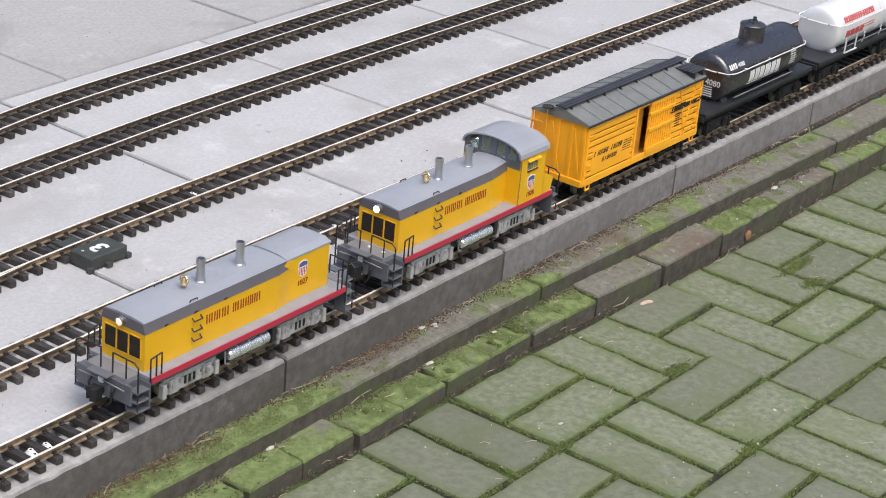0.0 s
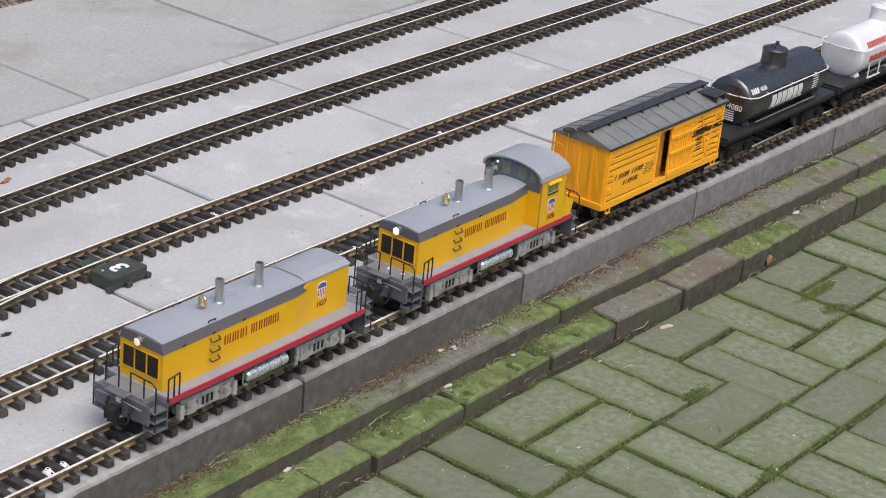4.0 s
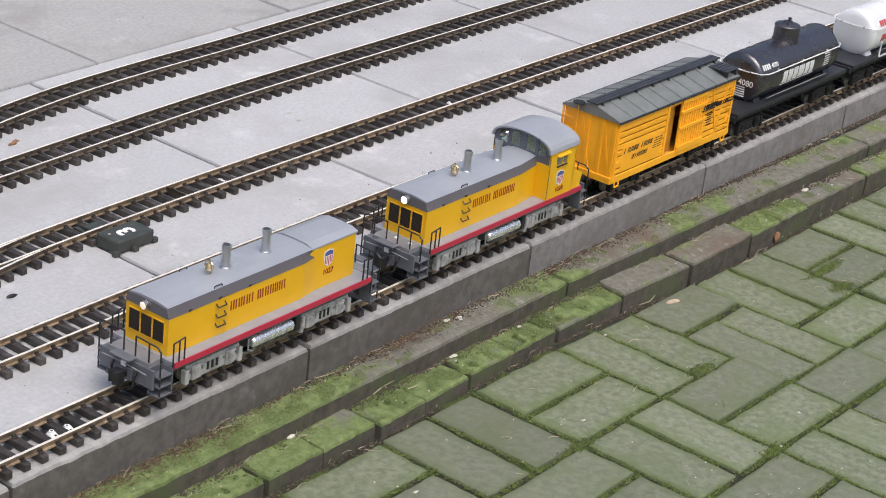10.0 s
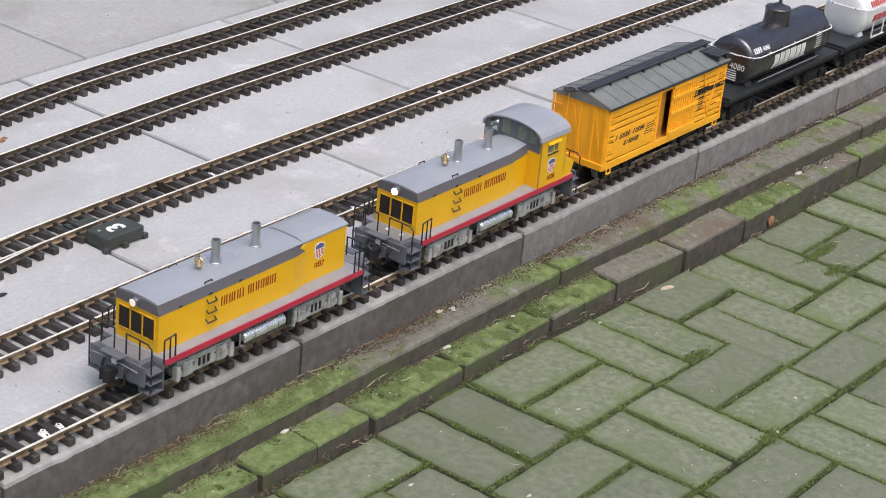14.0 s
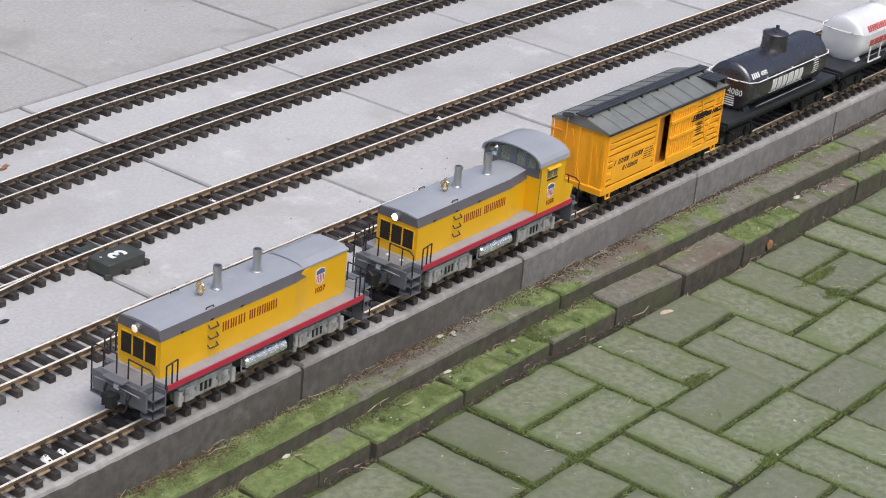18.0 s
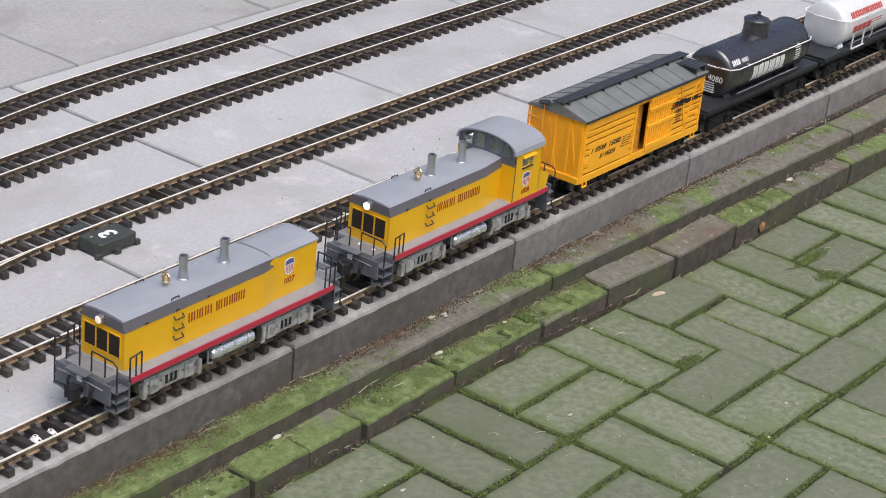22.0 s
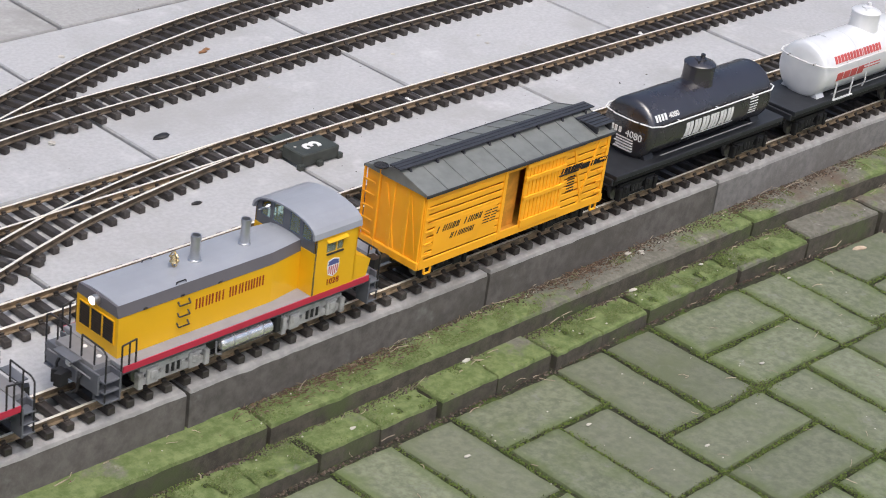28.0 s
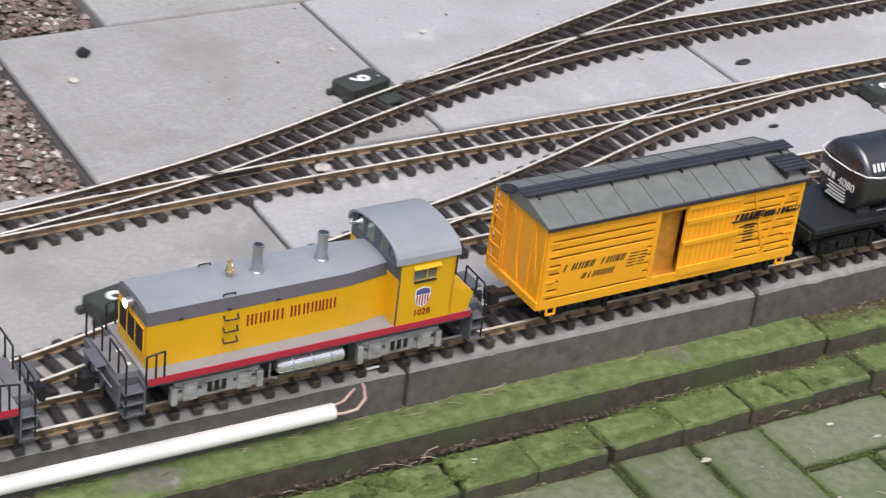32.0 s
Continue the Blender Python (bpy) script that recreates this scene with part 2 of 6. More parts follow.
TRUCK_GREY = material("truck_grey", (0.42, 0.42, 0.415), 0.5, vary=0.12, scale=80, second=(0.22, 0.21, 0.2), second_scale=60)
RED = material("red_stripe", (0.48, 0.028, 0.062), 0.4, vary=0.05, scale=30)
LETTER_RED = material("dark_red_paint", (0.27, 0.022, 0.010), 0.45, vary=0.05, scale=60)
BLUE = material("blue_paint", (0.09, 0.11, 0.27), 0.45, vary=0.05)
WHITE = material("white_paint", (0.78, 0.78, 0.77), 0.45, vary=0.04)
DARK = material("black_plastic", (0.018, 0.018, 0.02), 0.5, vary=0.2, scale=60)
SHUTTER = material("dark_shutter", (0.028, 0.019, 0.015), 0.6, vary=0.2, scale=200)
CHROME = material("chrome", (0.85, 0.86, 0.88), 0.26, metal=1.0, vary=0.05, scale=40)
BRASS = material("brass", (0.72, 0.58, 0.34), 0.25, metal=0.85, vary=0.08, scale=60)
ORANGE = material("orange_plastic", (1.0, 0.462, 0.020), 0.36, vary=0.05, scale=30, rough_vary=0.06)
SLATE = material("slate_grey_roof", (0.170, 0.180, 0.172), 0.36, vary=0.12, scale=50, second=(0.20, 0.21, 0.20), second_scale=30)
BLACK_ROOF = material("black_planks", (0.035, 0.036, 0.042), 0.4, vary=0.2, scale=60)
INSIDE = material("brown_inside", (0.62, 0.28, 0.03), 0.7, vary=0.2, scale=60)
TANK_BLACK = material("black_enamel", (0.019, 0.017, 0.023), 0.27, spec=0.95, vary=0.1, scale=40, rough_vary=0.05)
TANK_FRAME = material("dark_frame", (0.024, 0.026, 0.031), 0.45, spec=0.4, vary=0.2, scale=60)
TRUCK_BLACK = material("black_truck", (0.012, 0.012, 0.013), 0.6, spec=0.3, vary=0.25, scale=70)
TANK_BLACK.node_tree.nodes["Principled BSDF"].inputs["IOR"].default_value = 1.7
SILVER = material("silver_enamel", (0.80, 0.81, 0.82), 0.31, metal=0.2, vary=0.04, scale=30)
SIGN_RED = material("red_paint", (0.50, 0.085, 0.08), 0.5, vary=0.06)
MOTOR = material("green_grey_plastic", (0.046, 0.052, 0.045), 0.5, vary=0.2, scale=60)
IRON = material("wheel_iron", (0.20, 0.195, 0.19), 0.4, metal=0.8, vary=0.2, scale=80)
PVC = material("white_pvc", (0.90, 0.90, 0.89), 0.3, vary=0.03, scale=20)
PINK = material("pink_wire", (0.76, 0.53, 0.46), 0.5, vary=0.1)
TINT = material("lamp_rim", (0.55, 0.53, 0.5), 0.3, metal=0.9, vary=0.05)
GLASS = bpy.data.materials.new("cab_glass")
GLASS.use_nodes = True
gb = GLASS.node_tree.nodes["Principled BSDF"]
gb.inputs["Base Color"].default_value, gb.inputs["Roughness"].default_value = (0.75, 0.9, 0.85, 1), 0.05
gb.inputs["Transmission Weight"].default_value, gb.inputs["IOR"].default_value = 0.9, 1.3


def glow(name, colour, power):
    m = bpy.data.materials.new(name)
    m.use_nodes = True
    b = m.node_tree.nodes["Principled BSDF"]
    b.inputs["Base Color"].default_value = (*colour, 1)
    b.inputs["Emission Color"].default_value, b.inputs["Emission Strength"].default_value = (*colour, 1), power
    return m


STEEL = material("brushed_steel", (0.56, 0.57, 0.59), 0.34, metal=0.9, vary=0.08, scale=60)
BRIGHT = material("polished_tank", (0.93, 0.94, 0.95), 0.22, metal=0.8, vary=0.05, scale=40)
LAMP = glow("lit_lamp", (1.0, 0.82, 0.68), 14.0)
LAMP_DIM = glow("dim_lamp", (0.9, 0.76, 0.62), 0.35)


# ---- shapes ----
def mesh_of(bm, name, *mats, smooth=False):
    me = bpy.data.meshes.new(name)
    bmesh.ops.recalc_face_normals(bm, faces=bm.faces)
    bm.to_mesh(me)
    bm.free()
    for m in mats:
        me.materials.append(m)
    if smooth:
        for p in me.polygons:
            p.use_smooth = True
        me.set_sharp_from_angle(angle=radians(32))
    return me


def part(name, bm, mat, parent, label="", smooth=False):
    ob = new(name, mesh_of(bm, name, *(mat if isinstance(mat, tuple) else (mat,)), smooth=smooth))
    ob.parent = parent
    return tagged(ob, label)


def merge(bm, more):
    me = bpy.data.meshes.new("tmp")
    more.to_mesh(me)
    more.free()
    bm.from_mesh(me)
    bpy.data.meshes.remove(me)


def box(x0, x1, y0, y1, z0, z1, bev=0.0, bm=None):
    one = bmesh.new()
    bmesh.ops.create_cube(one, size=1.0, matrix=Matrix.Translation(((x0 + x1) / 2, (y0 + y1) / 2, (z0 + z1) / 2)) @ Matrix.Diagonal((abs(x1 - x0), abs(y1 - y0), abs(z1 - z0), 1)))
    if bev:
        bmesh.ops.bevel(one, geom=one.edges[:], offset=bev, segments=1, affect="EDGES")
    if bm is None:
        return one
    merge(bm, one)
    return bm


def cyl(p, q, r, r2=None, seg=12, bm=None):
    """A closed cylinder or cone from p to q."""
    one = bmesh.new()
    p, q = Vector(p), Vector(q)
    m = Matrix.Translation((p + q) / 2) @ (q - p).to_track_quat("Z", "Y").to_matrix().to_4x4()
    bmesh.ops.create_cone(one, cap_ends=True, segments=seg, radius1=r, radius2=r if r2 is None else r2, depth=(q - p).length, matrix=m)
    if bm is None:
        return one
    merge(bm, one)
    return bm


def wire(pts, r, seg=6, bm=None):
    """A bent rod through pts."""
    bm = bm or bmesh.new()
    for a, b in zip(pts, pts[1:]):
        cyl(a, b, r, seg=seg, bm=bm)
    return bm


def prism(profile, a, b, axis="x", bm=None, taper=None):
    """A closed outline of (u, v) drawn along an axis from a to b; taper scales u at b."""
    one = bmesh.new()
    k = taper or 1.0

    def at(u, v, w):
        return {"x": (w, u, v), "y": (u, w, v), "z": (u, v, w)}[axis]
    first = [one.verts.new(at(u, v, a)) for u, v in profile]
    last = [one.verts.new(at(u * k, v, b)) for u, v in profile]
    one.faces.new(first)
    one.faces.new(last[::-1])
    for i in range(len(profile)):
        j = (i + 1) % len(profile)
        one.faces.new((first[j], first[i], last[i], last[j]))
    if bm is None:
        return one
    merge(bm, one)
    return bm


def lathe(profile, centre, axis="z", seg=24, bm=None):
    """A body of turning: profile of (radius, height) along the axis from the centre."""
    one = bmesh.new()
    rings = []
    for r, hgt in profile:
        ring = []
        for i in range(seg):
            a = 2 * math.pi * i / seg
            u, v = r * math.cos(a), r * math.sin(a)
            ring.append(one.verts.new(Vector(centre) + Vector({"z": (u, v, hgt), "x": (hgt, u, v), "y": (u, hgt, v)}[axis])))
        rings.append(ring)
    for a, b in zip(rings, rings[1:]):
        for i in range(seg):
            j = (i + 1) % seg
            one.faces.new((a[i], a[j], b[j], b[i]))
    one.faces.new(rings[0][::-1])
    one.faces.new(rings[-1])
    if bm is None:
        return one
    merge(bm, one)
    return bm


def text_mesh(words, size, name, mat, depth=0.0004, bold=0.0):
    """Lettering with the built-in font, as a mesh in its own plane."""
    cu = bpy.data.curves.new(name, "FONT")
    cu.body, cu.size, cu.extrude = words, size, depth
    cu.offset = bold
    cu.align_x, cu.align_y = "CENTER", "CENTER"
    cu.resolution_u = 3
    ob = bpy.data.objects.new(name, cu)
    scene.collection.objects.link(ob)
    dg = bpy.context.evaluated_depsgraph_get()
    me = bpy.data.meshes.new_from_object(ob.evaluated_get(dg))
    bpy.data.objects.remove(ob)
    bpy.data.curves.remove(cu)
    me.name = name
    me.materials.clear()
    me.materials.append(mat)
    return me


def letters(widths, gap, x, z, hgt, y0, y1, slant=0.0, stroke=0.0016, bm=None):
    """A line of lettering as plain bars: an upright for a narrow sign, two for a wide one; a negative width is a space."""
    bm = bm or bmesh.new()
    for w in widths:
        if w > 0:
            for u in ((x,) if w < 2.2 * stroke else (x, x + w - stroke)):
                prism(((u, z), (u + stroke, z), (u + stroke + slant * hgt, z + hgt), (u + slant * hgt, z + hgt)), y0, y1, "y", bm=bm)
        x += abs(w) + gap
    return bm


def bars(widths, gap, x, z, hgt, y0, y1, slant=0.0, bm=None):
    """A line of plain upright blocks that stand for lettering, from x on, in a plane of constant y."""
    bm = bm or bmesh.new()
    for w in widths:
        if w > 0:
            prism(((x, z), (x + w, z), (x + w + slant * hgt, z + hgt), (x + slant * hgt, z + hgt)), y0, y1, "y", bm=bm)
        x += abs(w) + gap
    return bm


def empty(name, m, label, category, group="", kind=""):
    ob = new(name)
    ob.empty_display_size = 0.05
    ob.matrix_world = m
    return tagged(ob, label, category, group, kind)


# ---- ground, slabs, kerb and pavers ----
JOINT = material("joint_dirt", (0.016, 0.015, 0.013), 1.0, vary=0.4, scale=150)
RNG = random.Random(7)


def ground():
    bm = bmesh.new()
    for (x0, x1, y0, y1, z) in ((-400, 400, -400, 0.03, -0.150), (-400, 400, 0.03, 400, -0.035)):
        bm.faces.new([bm.verts.new(v) for v in ((x0, y0, z), (x1, y0, z), (x1, y1, z), (x0, y1, z))])
    bm.faces.new([bm.verts.new(v) for v in ((-400, 0.03, -0.150), (400, 0.03, -0.150), (400, 0.03, -0.035), (-400, 0.03, -0.035))])
    ob = new("ground", mesh_of(bm, "ground", EARTH))
    tagged(ob, "dark brown earth under slabs and pavers", "ground", kind="structure")


ROW_EDGE = ((-0.004 + 0.064, 0.0), (0.481, 0.006), (0.945, 0.03), (1.445, 0.03))


def edge_y(k, x):
    return ROW_EDGE[k][0] + ROW_EDGE[k][1] * x


def slab_floor():
    """Big square slabs in three rows, each a piece with its own bevelled edge."""
    floor = empty("pavement_slabs", pose(0, 0, 0), "pale grey concrete slabs laid in three staggered rows", "slab floor", kind="structure")
    rows = (((-2.53, -2.02, -1.505, -0.988, -0.493, 0.002, 0.517, 1.014, 1.567, 2.03, 2.53, 3.03, 3.53, 4.03, 4.53), 0),
            ((-1.148, -0.657, -0.156, 0.349, 0.855, 1.372, 1.878, 2.38, 2.88, 3.38, 3.88, 4.38), 1),
            ((-0.972, -0.480, 0.012, 0.513, 1.028, 1.53, 2.03, 2.53, 3.03, 3.53, 4.03, 4.53), 2))
    gap = 0.0036
    bed = bmesh.new()
    bed.faces.new([bed.verts.new(v) for v in ((-1.146, 0.07, -0.0085), (4.4, 0.07, -0.0085), (4.4, 1.50, -0.0085), (-0.96, 1.405, -0.0085), (-0.96, 0.915, -0.0085), (-1.146, 0.905, -0.0085))])
    part("joint_bed", bed, JOINT, floor, "dark dirt in the joints")
    for xs, k in rows:
        for a, b in zip(xs, xs[1:]):
            bm = bmesh.new()
            cx, cy = (a + b) / 2, (edge_y(k, (a + b) / 2) + edge_y(k + 1, (a + b) / 2)) / 2
            top = [(a + gap, edge_y(k, a) + gap), (b - gap, edge_y(k, b) + gap), (b - gap, edge_y(k + 1, b) - gap), (a + gap, edge_y(k + 1, a) - gap)]
            jz = RNG.uniform(-0.0012, 0.0008)
            low = [bm.verts.new((x - cx, y - cy, -0.05)) for x, y in top]
            mid = [bm.verts.new((x - cx, y - cy, -0.0030 + jz)) for x, y in top]
            up = [bm.verts.new((x - cx + (0.0016 if i in (0, 3) else -0.0016), y - cy + (0.0016 if i < 2 else -0.0016), jz)) for i, (x, y) in enumerate(top)]
            for p, q in ((low, mid), (mid, up)):
                for i in range(4):
                    j = (i + 1) % 4
                    bm.faces.new((p[i], p[j], q[j], q[i]))
            bm.faces.new(up)
            ob = part("slab", bm, SLAB_OLD if k == 2 or a < -1.1 else SLAB, floor)
            ob.location = (cx, cy, 0)


def rough_block(name, lx, ly, lz, bev, mat, seed, wob=0.0015, cuts=6):
    """A worn block with its top at z = 0: rounded rim, slightly wavy edges, small chips."""
    bm = bmesh.new()
    nx = max(2, int(cuts * lx / max(lx, ly)) + 1)
    ny = max(3, int(cuts * ly / max(lx, ly)) + 1)
    off = Vector((seed * 7.3, seed * 3.1, seed))

    def lines(length, n):
        h = length / 2
        inner = [-h + bev + (length - 2 * bev) * i / n for i in range(n + 1)]
        return [-h, -h + 0.3 * bev] + inner + [h - 0.3 * bev, h]
    xs, ys = lines(lx, nx), lines(ly, ny)
    grid = {}
    for i, x in enumerate(xs):
        for j, y in enumerate(ys):
            d = min(lx / 2 - abs(x), ly / 2 - abs(y), bev)
            k = 1 - d / bev
            z = -bev * (1 - math.sqrt(max(0.0, 1 - k * k)))
            p = Vector((x, y, 0)) * 38 + off
            z += wob * (0.8 * noise.noise(p) + 0.5 * noise.noise(p * 3))
            if k > 0.2:
                z -= bev * 0.9 * max(0.0, noise.noise(p * 1.6 + Vector((9, 0, 0))) - 0.28)
            e = 0.6 * wob * noise.noise(p * 0.9 + Vector((0, 5, 0))) if k > 0.2 else 0.0
            ex = e if lx / 2 - abs(x) < bev * 0.9 else 0.0
            ey = e if ly / 2 - abs(y) < bev * 0.9 else 0.0
            grid[i, j] = bm.verts.new((x + ex, y + ey, z))
    for i in range(len(xs) - 1):
        for j in range(len(ys) - 1):
            bm.faces.new((grid[i, j], grid[i + 1, j], grid[i + 1, j + 1], grid[i, j + 1]))
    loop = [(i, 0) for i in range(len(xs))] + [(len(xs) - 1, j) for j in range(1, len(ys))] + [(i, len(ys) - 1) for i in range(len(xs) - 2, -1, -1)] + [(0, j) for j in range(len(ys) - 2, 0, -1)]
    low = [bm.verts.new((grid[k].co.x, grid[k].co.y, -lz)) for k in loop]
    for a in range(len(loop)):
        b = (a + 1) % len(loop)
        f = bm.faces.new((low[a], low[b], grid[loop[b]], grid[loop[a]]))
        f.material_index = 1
    return mesh_of(bm, name, *mat, smooth=True)


def between(table, x):
    """A value read off a short table of (x, value), straight from entry to entry."""
    return float(np.interp(x, [p for p, _ in table], [q for _, q in table]))


UZ, LZ, PZ = -0.0555, -0.0868, -0.110
KERB_FRONT = ((-1.0, -0.012), (-0.5, -0.011), (0.0, -0.004), (0.5, 0.002), (1.0, 0.006), (3.0, 0.008))
UPPER_FRONT = ((-1.4, -0.056), (-0.408, -0.055), (0.56, -0.045), (1.52, -0.066), (3.5, -0.066))
LOWER_FRONT = ((-1.2, -0.122), (-0.95, -0.121), (-0.766, -0.117), (-0.561, -0.109), (-0.366, -0.104), (-0.166, -0.101), (0.045, -0.102), (0.252, -0.096), (0.47, -0.093),
               (0.642, -0.097), (0.828, -0.107), (1.446, -0.105), (2.2, -0.108))
BRICK_FRONT = ((-0.8, -0.120), (-0.36, -0.111), (0.0, -0.107), (1.2, -0.107))
KERB_JOINTS = (-2.95, -2.45, -1.95, -1.47, -0.976, -0.497, 0.010, 0.516, 1.029, 1.542, 2.05, 2.56, 3.07, 3.58)


def paver_z(x):
    """The bricks have sunk a little towards +x."""
    k = min(1.0, max(0.0, (x - 0.35) / 0.65))
    return PZ - 0.018 * k * k * (3 - 2 * k)


def kerb_line():
    kerb = empty("kerb", pose(0, 0, 0), "grey concrete edging stones end to end with open butt joints", "kerb", kind="structure")
    for i, (p, q) in enumerate(zip(KERB_JOINTS, KERB_JOINTS[1:])):
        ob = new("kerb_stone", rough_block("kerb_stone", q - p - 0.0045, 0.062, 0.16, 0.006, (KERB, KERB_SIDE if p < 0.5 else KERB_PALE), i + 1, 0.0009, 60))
        ob.parent = kerb
        ya, yb = between(KERB_FRONT, p), between(KERB_FRONT, q)
        ob.location = ((p + q) / 2, (ya + yb) / 2 + 0.031, -0.001 + RNG.uniform(-0.0015, 0.0015))
        ob.rotation_euler = (0, radians(RNG.uniform(-0.15, 0.15)), math.atan2(yb - ya, q - p))


def bare_block(x):
    return 0.642 < x < 1.02 or 1.22 < x < 1.446


def strips():
    """Two lower steps of mossy edging before the kerb: a long flat one and one of shorter blocks."""
    a = empty("upper_edging", pose(0, 0, 0), "mossy concrete edging, one step below the kerb", "edging", kind="structure")
    joints = (-2.40, -1.40, -0.408, 0.56, 1.52, 2.5, 3.5)
    for i, (p, q) in enumerate(zip(joints, joints[1:])):
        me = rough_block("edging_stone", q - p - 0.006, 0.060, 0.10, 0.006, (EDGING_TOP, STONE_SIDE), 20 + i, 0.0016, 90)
        ob = new("edging_stone", me)
        ob.parent = a
        ya, yb = between(UPPER_FRONT, p), between(UPPER_FRONT, q)
        ob.location = ((p + q) / 2, (ya + yb) / 2 + 0.030, UZ + (0.002 if i == 1 else -0.001))
        ob.rotation_euler = (radians(1.5), 0, math.atan2(yb - ya, q - p))
    b = empty("lower_edging", pose(0, 0, 0), "row of short mossy concrete blocks stepping down to the pavers", "edging", kind="structure")
    ends = (-1.75, -1.55, -1.35, -1.15, -0.958, -0.762, -0.561, -0.367, -0.166, 0.046, 0.252, 0.472, 0.642, 0.828, 1.02, 1.22, 1.446, 1.65, 1.85, 2.05, 2.25)
    for i, (p, q) in enumerate(zip(ends, ends[1:])):
        tight = 0.0035 if round(q, 3) in (0.642, 1.02, 1.22) else 0.007
        ya, yb = between(LOWER_FRONT, p), between(LOWER_FRONT, q)
        m = Matrix.LocRotScale(((p + q) / 2, (ya + yb) / 2 + 0.028 + RNG.uniform(-0.002, 0.002), LZ + RNG.uniform(-0.003, 0.002)),
                               Euler((radians(RNG.uniform(-1.5, 2.5)), radians(RNG.uniform(-0.9, 0.9)), math.atan2(yb - ya, q - p) + radians(RNG.uniform(-0.8, 0.8)))), None)
        # the mossy ones lie in halves, moss grown over the seam between them
        bare = bare_block(p + 0.01)
        n = 1 if bare else 2
        w = (q - p - tight) / n
        for k in range(n):
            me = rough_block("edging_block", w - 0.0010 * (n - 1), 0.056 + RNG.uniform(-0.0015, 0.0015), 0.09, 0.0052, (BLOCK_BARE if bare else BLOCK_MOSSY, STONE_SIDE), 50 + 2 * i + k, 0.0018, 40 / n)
            ob = new("edging_block", me)
            ob.parent = b
            ob.matrix_basis = m @ pose((k - (n - 1) / 2) * w, RNG.uniform(-0.0012, 0.0012), RNG.uniform(-0.0006, 0.0006), 0, 0, RNG.uniform(-0.4, 0.4))


# columns of the basket weave: where each begins, and whether it opens with two upright bricks, two flat ones or a single flat one
COLUMNS = ((-2.40, "U"), (-2.195, "S"), (-1.99, "U"), (-1.785, "S"), (-1.58, "U"), (-1.375, "S"), (-1.17, "U"), (-0.965, "S"), (-0.76, "U"), (-0.557, "S"), (-0.357, "U"), (-0.150, "S"),
           (0.044, "U"), (0.248, "F"), (0.452, "U"), (0.655, "S"), (0.838, "U"), (1.052, "F"), (1.228, "U"), (1.43, "F"), (1.635, "U"), (1.84, "F"), (2.045, "U"), (2.25, "F"), (2.455, ""))
ROW = 0.0953


def paver_places():
    """Basket weave of brick pairs: the middle of each brick, half the size of its cell and whether it lies along x."""
    out = []
    for (x0, first), (x1, _) in zip(COLUMNS, COLUMNS[1:]):
        y0, k, w = between(BRICK_FRONT, (x0 + x1) / 2), 0, (x1 - x0) / 2
        if first == "S":
            out.append((x0 + w, y0 - ROW / 2, w, ROW / 2, True))
            k = 1
        upright = first != "F"
        while k < 17:
            y = y0 - ROW * k
            if upright:
                out += [(x0 + w / 2, y - ROW, w / 2, ROW, False), (x0 + 1.5 * w, y - ROW, w / 2, ROW, False)]
            else:
                out += [(x0 + w, y - ROW / 2, w, ROW / 2, True), (x0 + w, y - 1.5 * ROW, w, ROW / 2, True)]
            upright, k = not upright, k + 2
    return out


def near_paver(x, y):
    return -1.2 < x < 1.9 and y > -0.95


def pavers():
    pav = empty("pavement", pose(0, 0, 0), "grey-green concrete bricks in basket weave with mossy joints", "paving", kind="structure")
    shapes = {}
    rest = bmesh.new()
    for x, y, hx, hy, flat in paver_places():
        turn = 0 if flat else math.pi / 2
        ln, wd = (2 * hx, 2 * hy) if flat else (2 * hy, 2 * hx)
        ln, wd = min(0.206, ln) - 0.0088, min(0.105, wd) - 0.0088
        m = Matrix.LocRotScale((x + RNG.uniform(-0.0018, 0.0018), y + RNG.uniform(-0.0018, 0.0018), paver_z(x) + RNG.uniform(-0.0025, 0.002)),
                               Euler((radians(RNG.uniform(-0.8, 0.8)), radians(RNG.uniform(-0.55, 0.55)), turn + radians(RNG.uniform(-1.0, 1.0)))), None)
        if near_paver(x, y):
            key = (round(ln, 3), round(wd, 3), RNG.randrange(4))
            if key not in shapes:
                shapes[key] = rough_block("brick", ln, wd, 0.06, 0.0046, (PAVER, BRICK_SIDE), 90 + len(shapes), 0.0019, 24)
            ob = new("brick", shapes[key])
            ob.parent = pav
            ob.matrix_basis = m
        else:
            one = box(-ln / 2, ln / 2, -wd / 2, wd / 2, -0.05, 0, 0.003)
            bmesh.ops.transform(one, matrix=m, verts=one.verts)
            merge(rest, one)
    tagged(part("outer_bricks", rest, PAVER_OUTER, pav), "the bricks further out", kind="stuff")
    bm = bmesh.new()
    xs = [-2.6] + [0.3 + 0.08 * i for i in range(11)] + [3.2]
    line = [(bm.verts.new((x, -2.2, paver_z(x) - 0.0054)), bm.verts.new((x, -0.09, paver_z(x) - 0.0054))) for x in xs]
    for p, q in zip(line, line[1:]):
        bm.faces.new((p[0], q[0], q[1], p[1]))
    part("joint_bed", bm, SOIL, pav, "dark mossy soil in the joints")


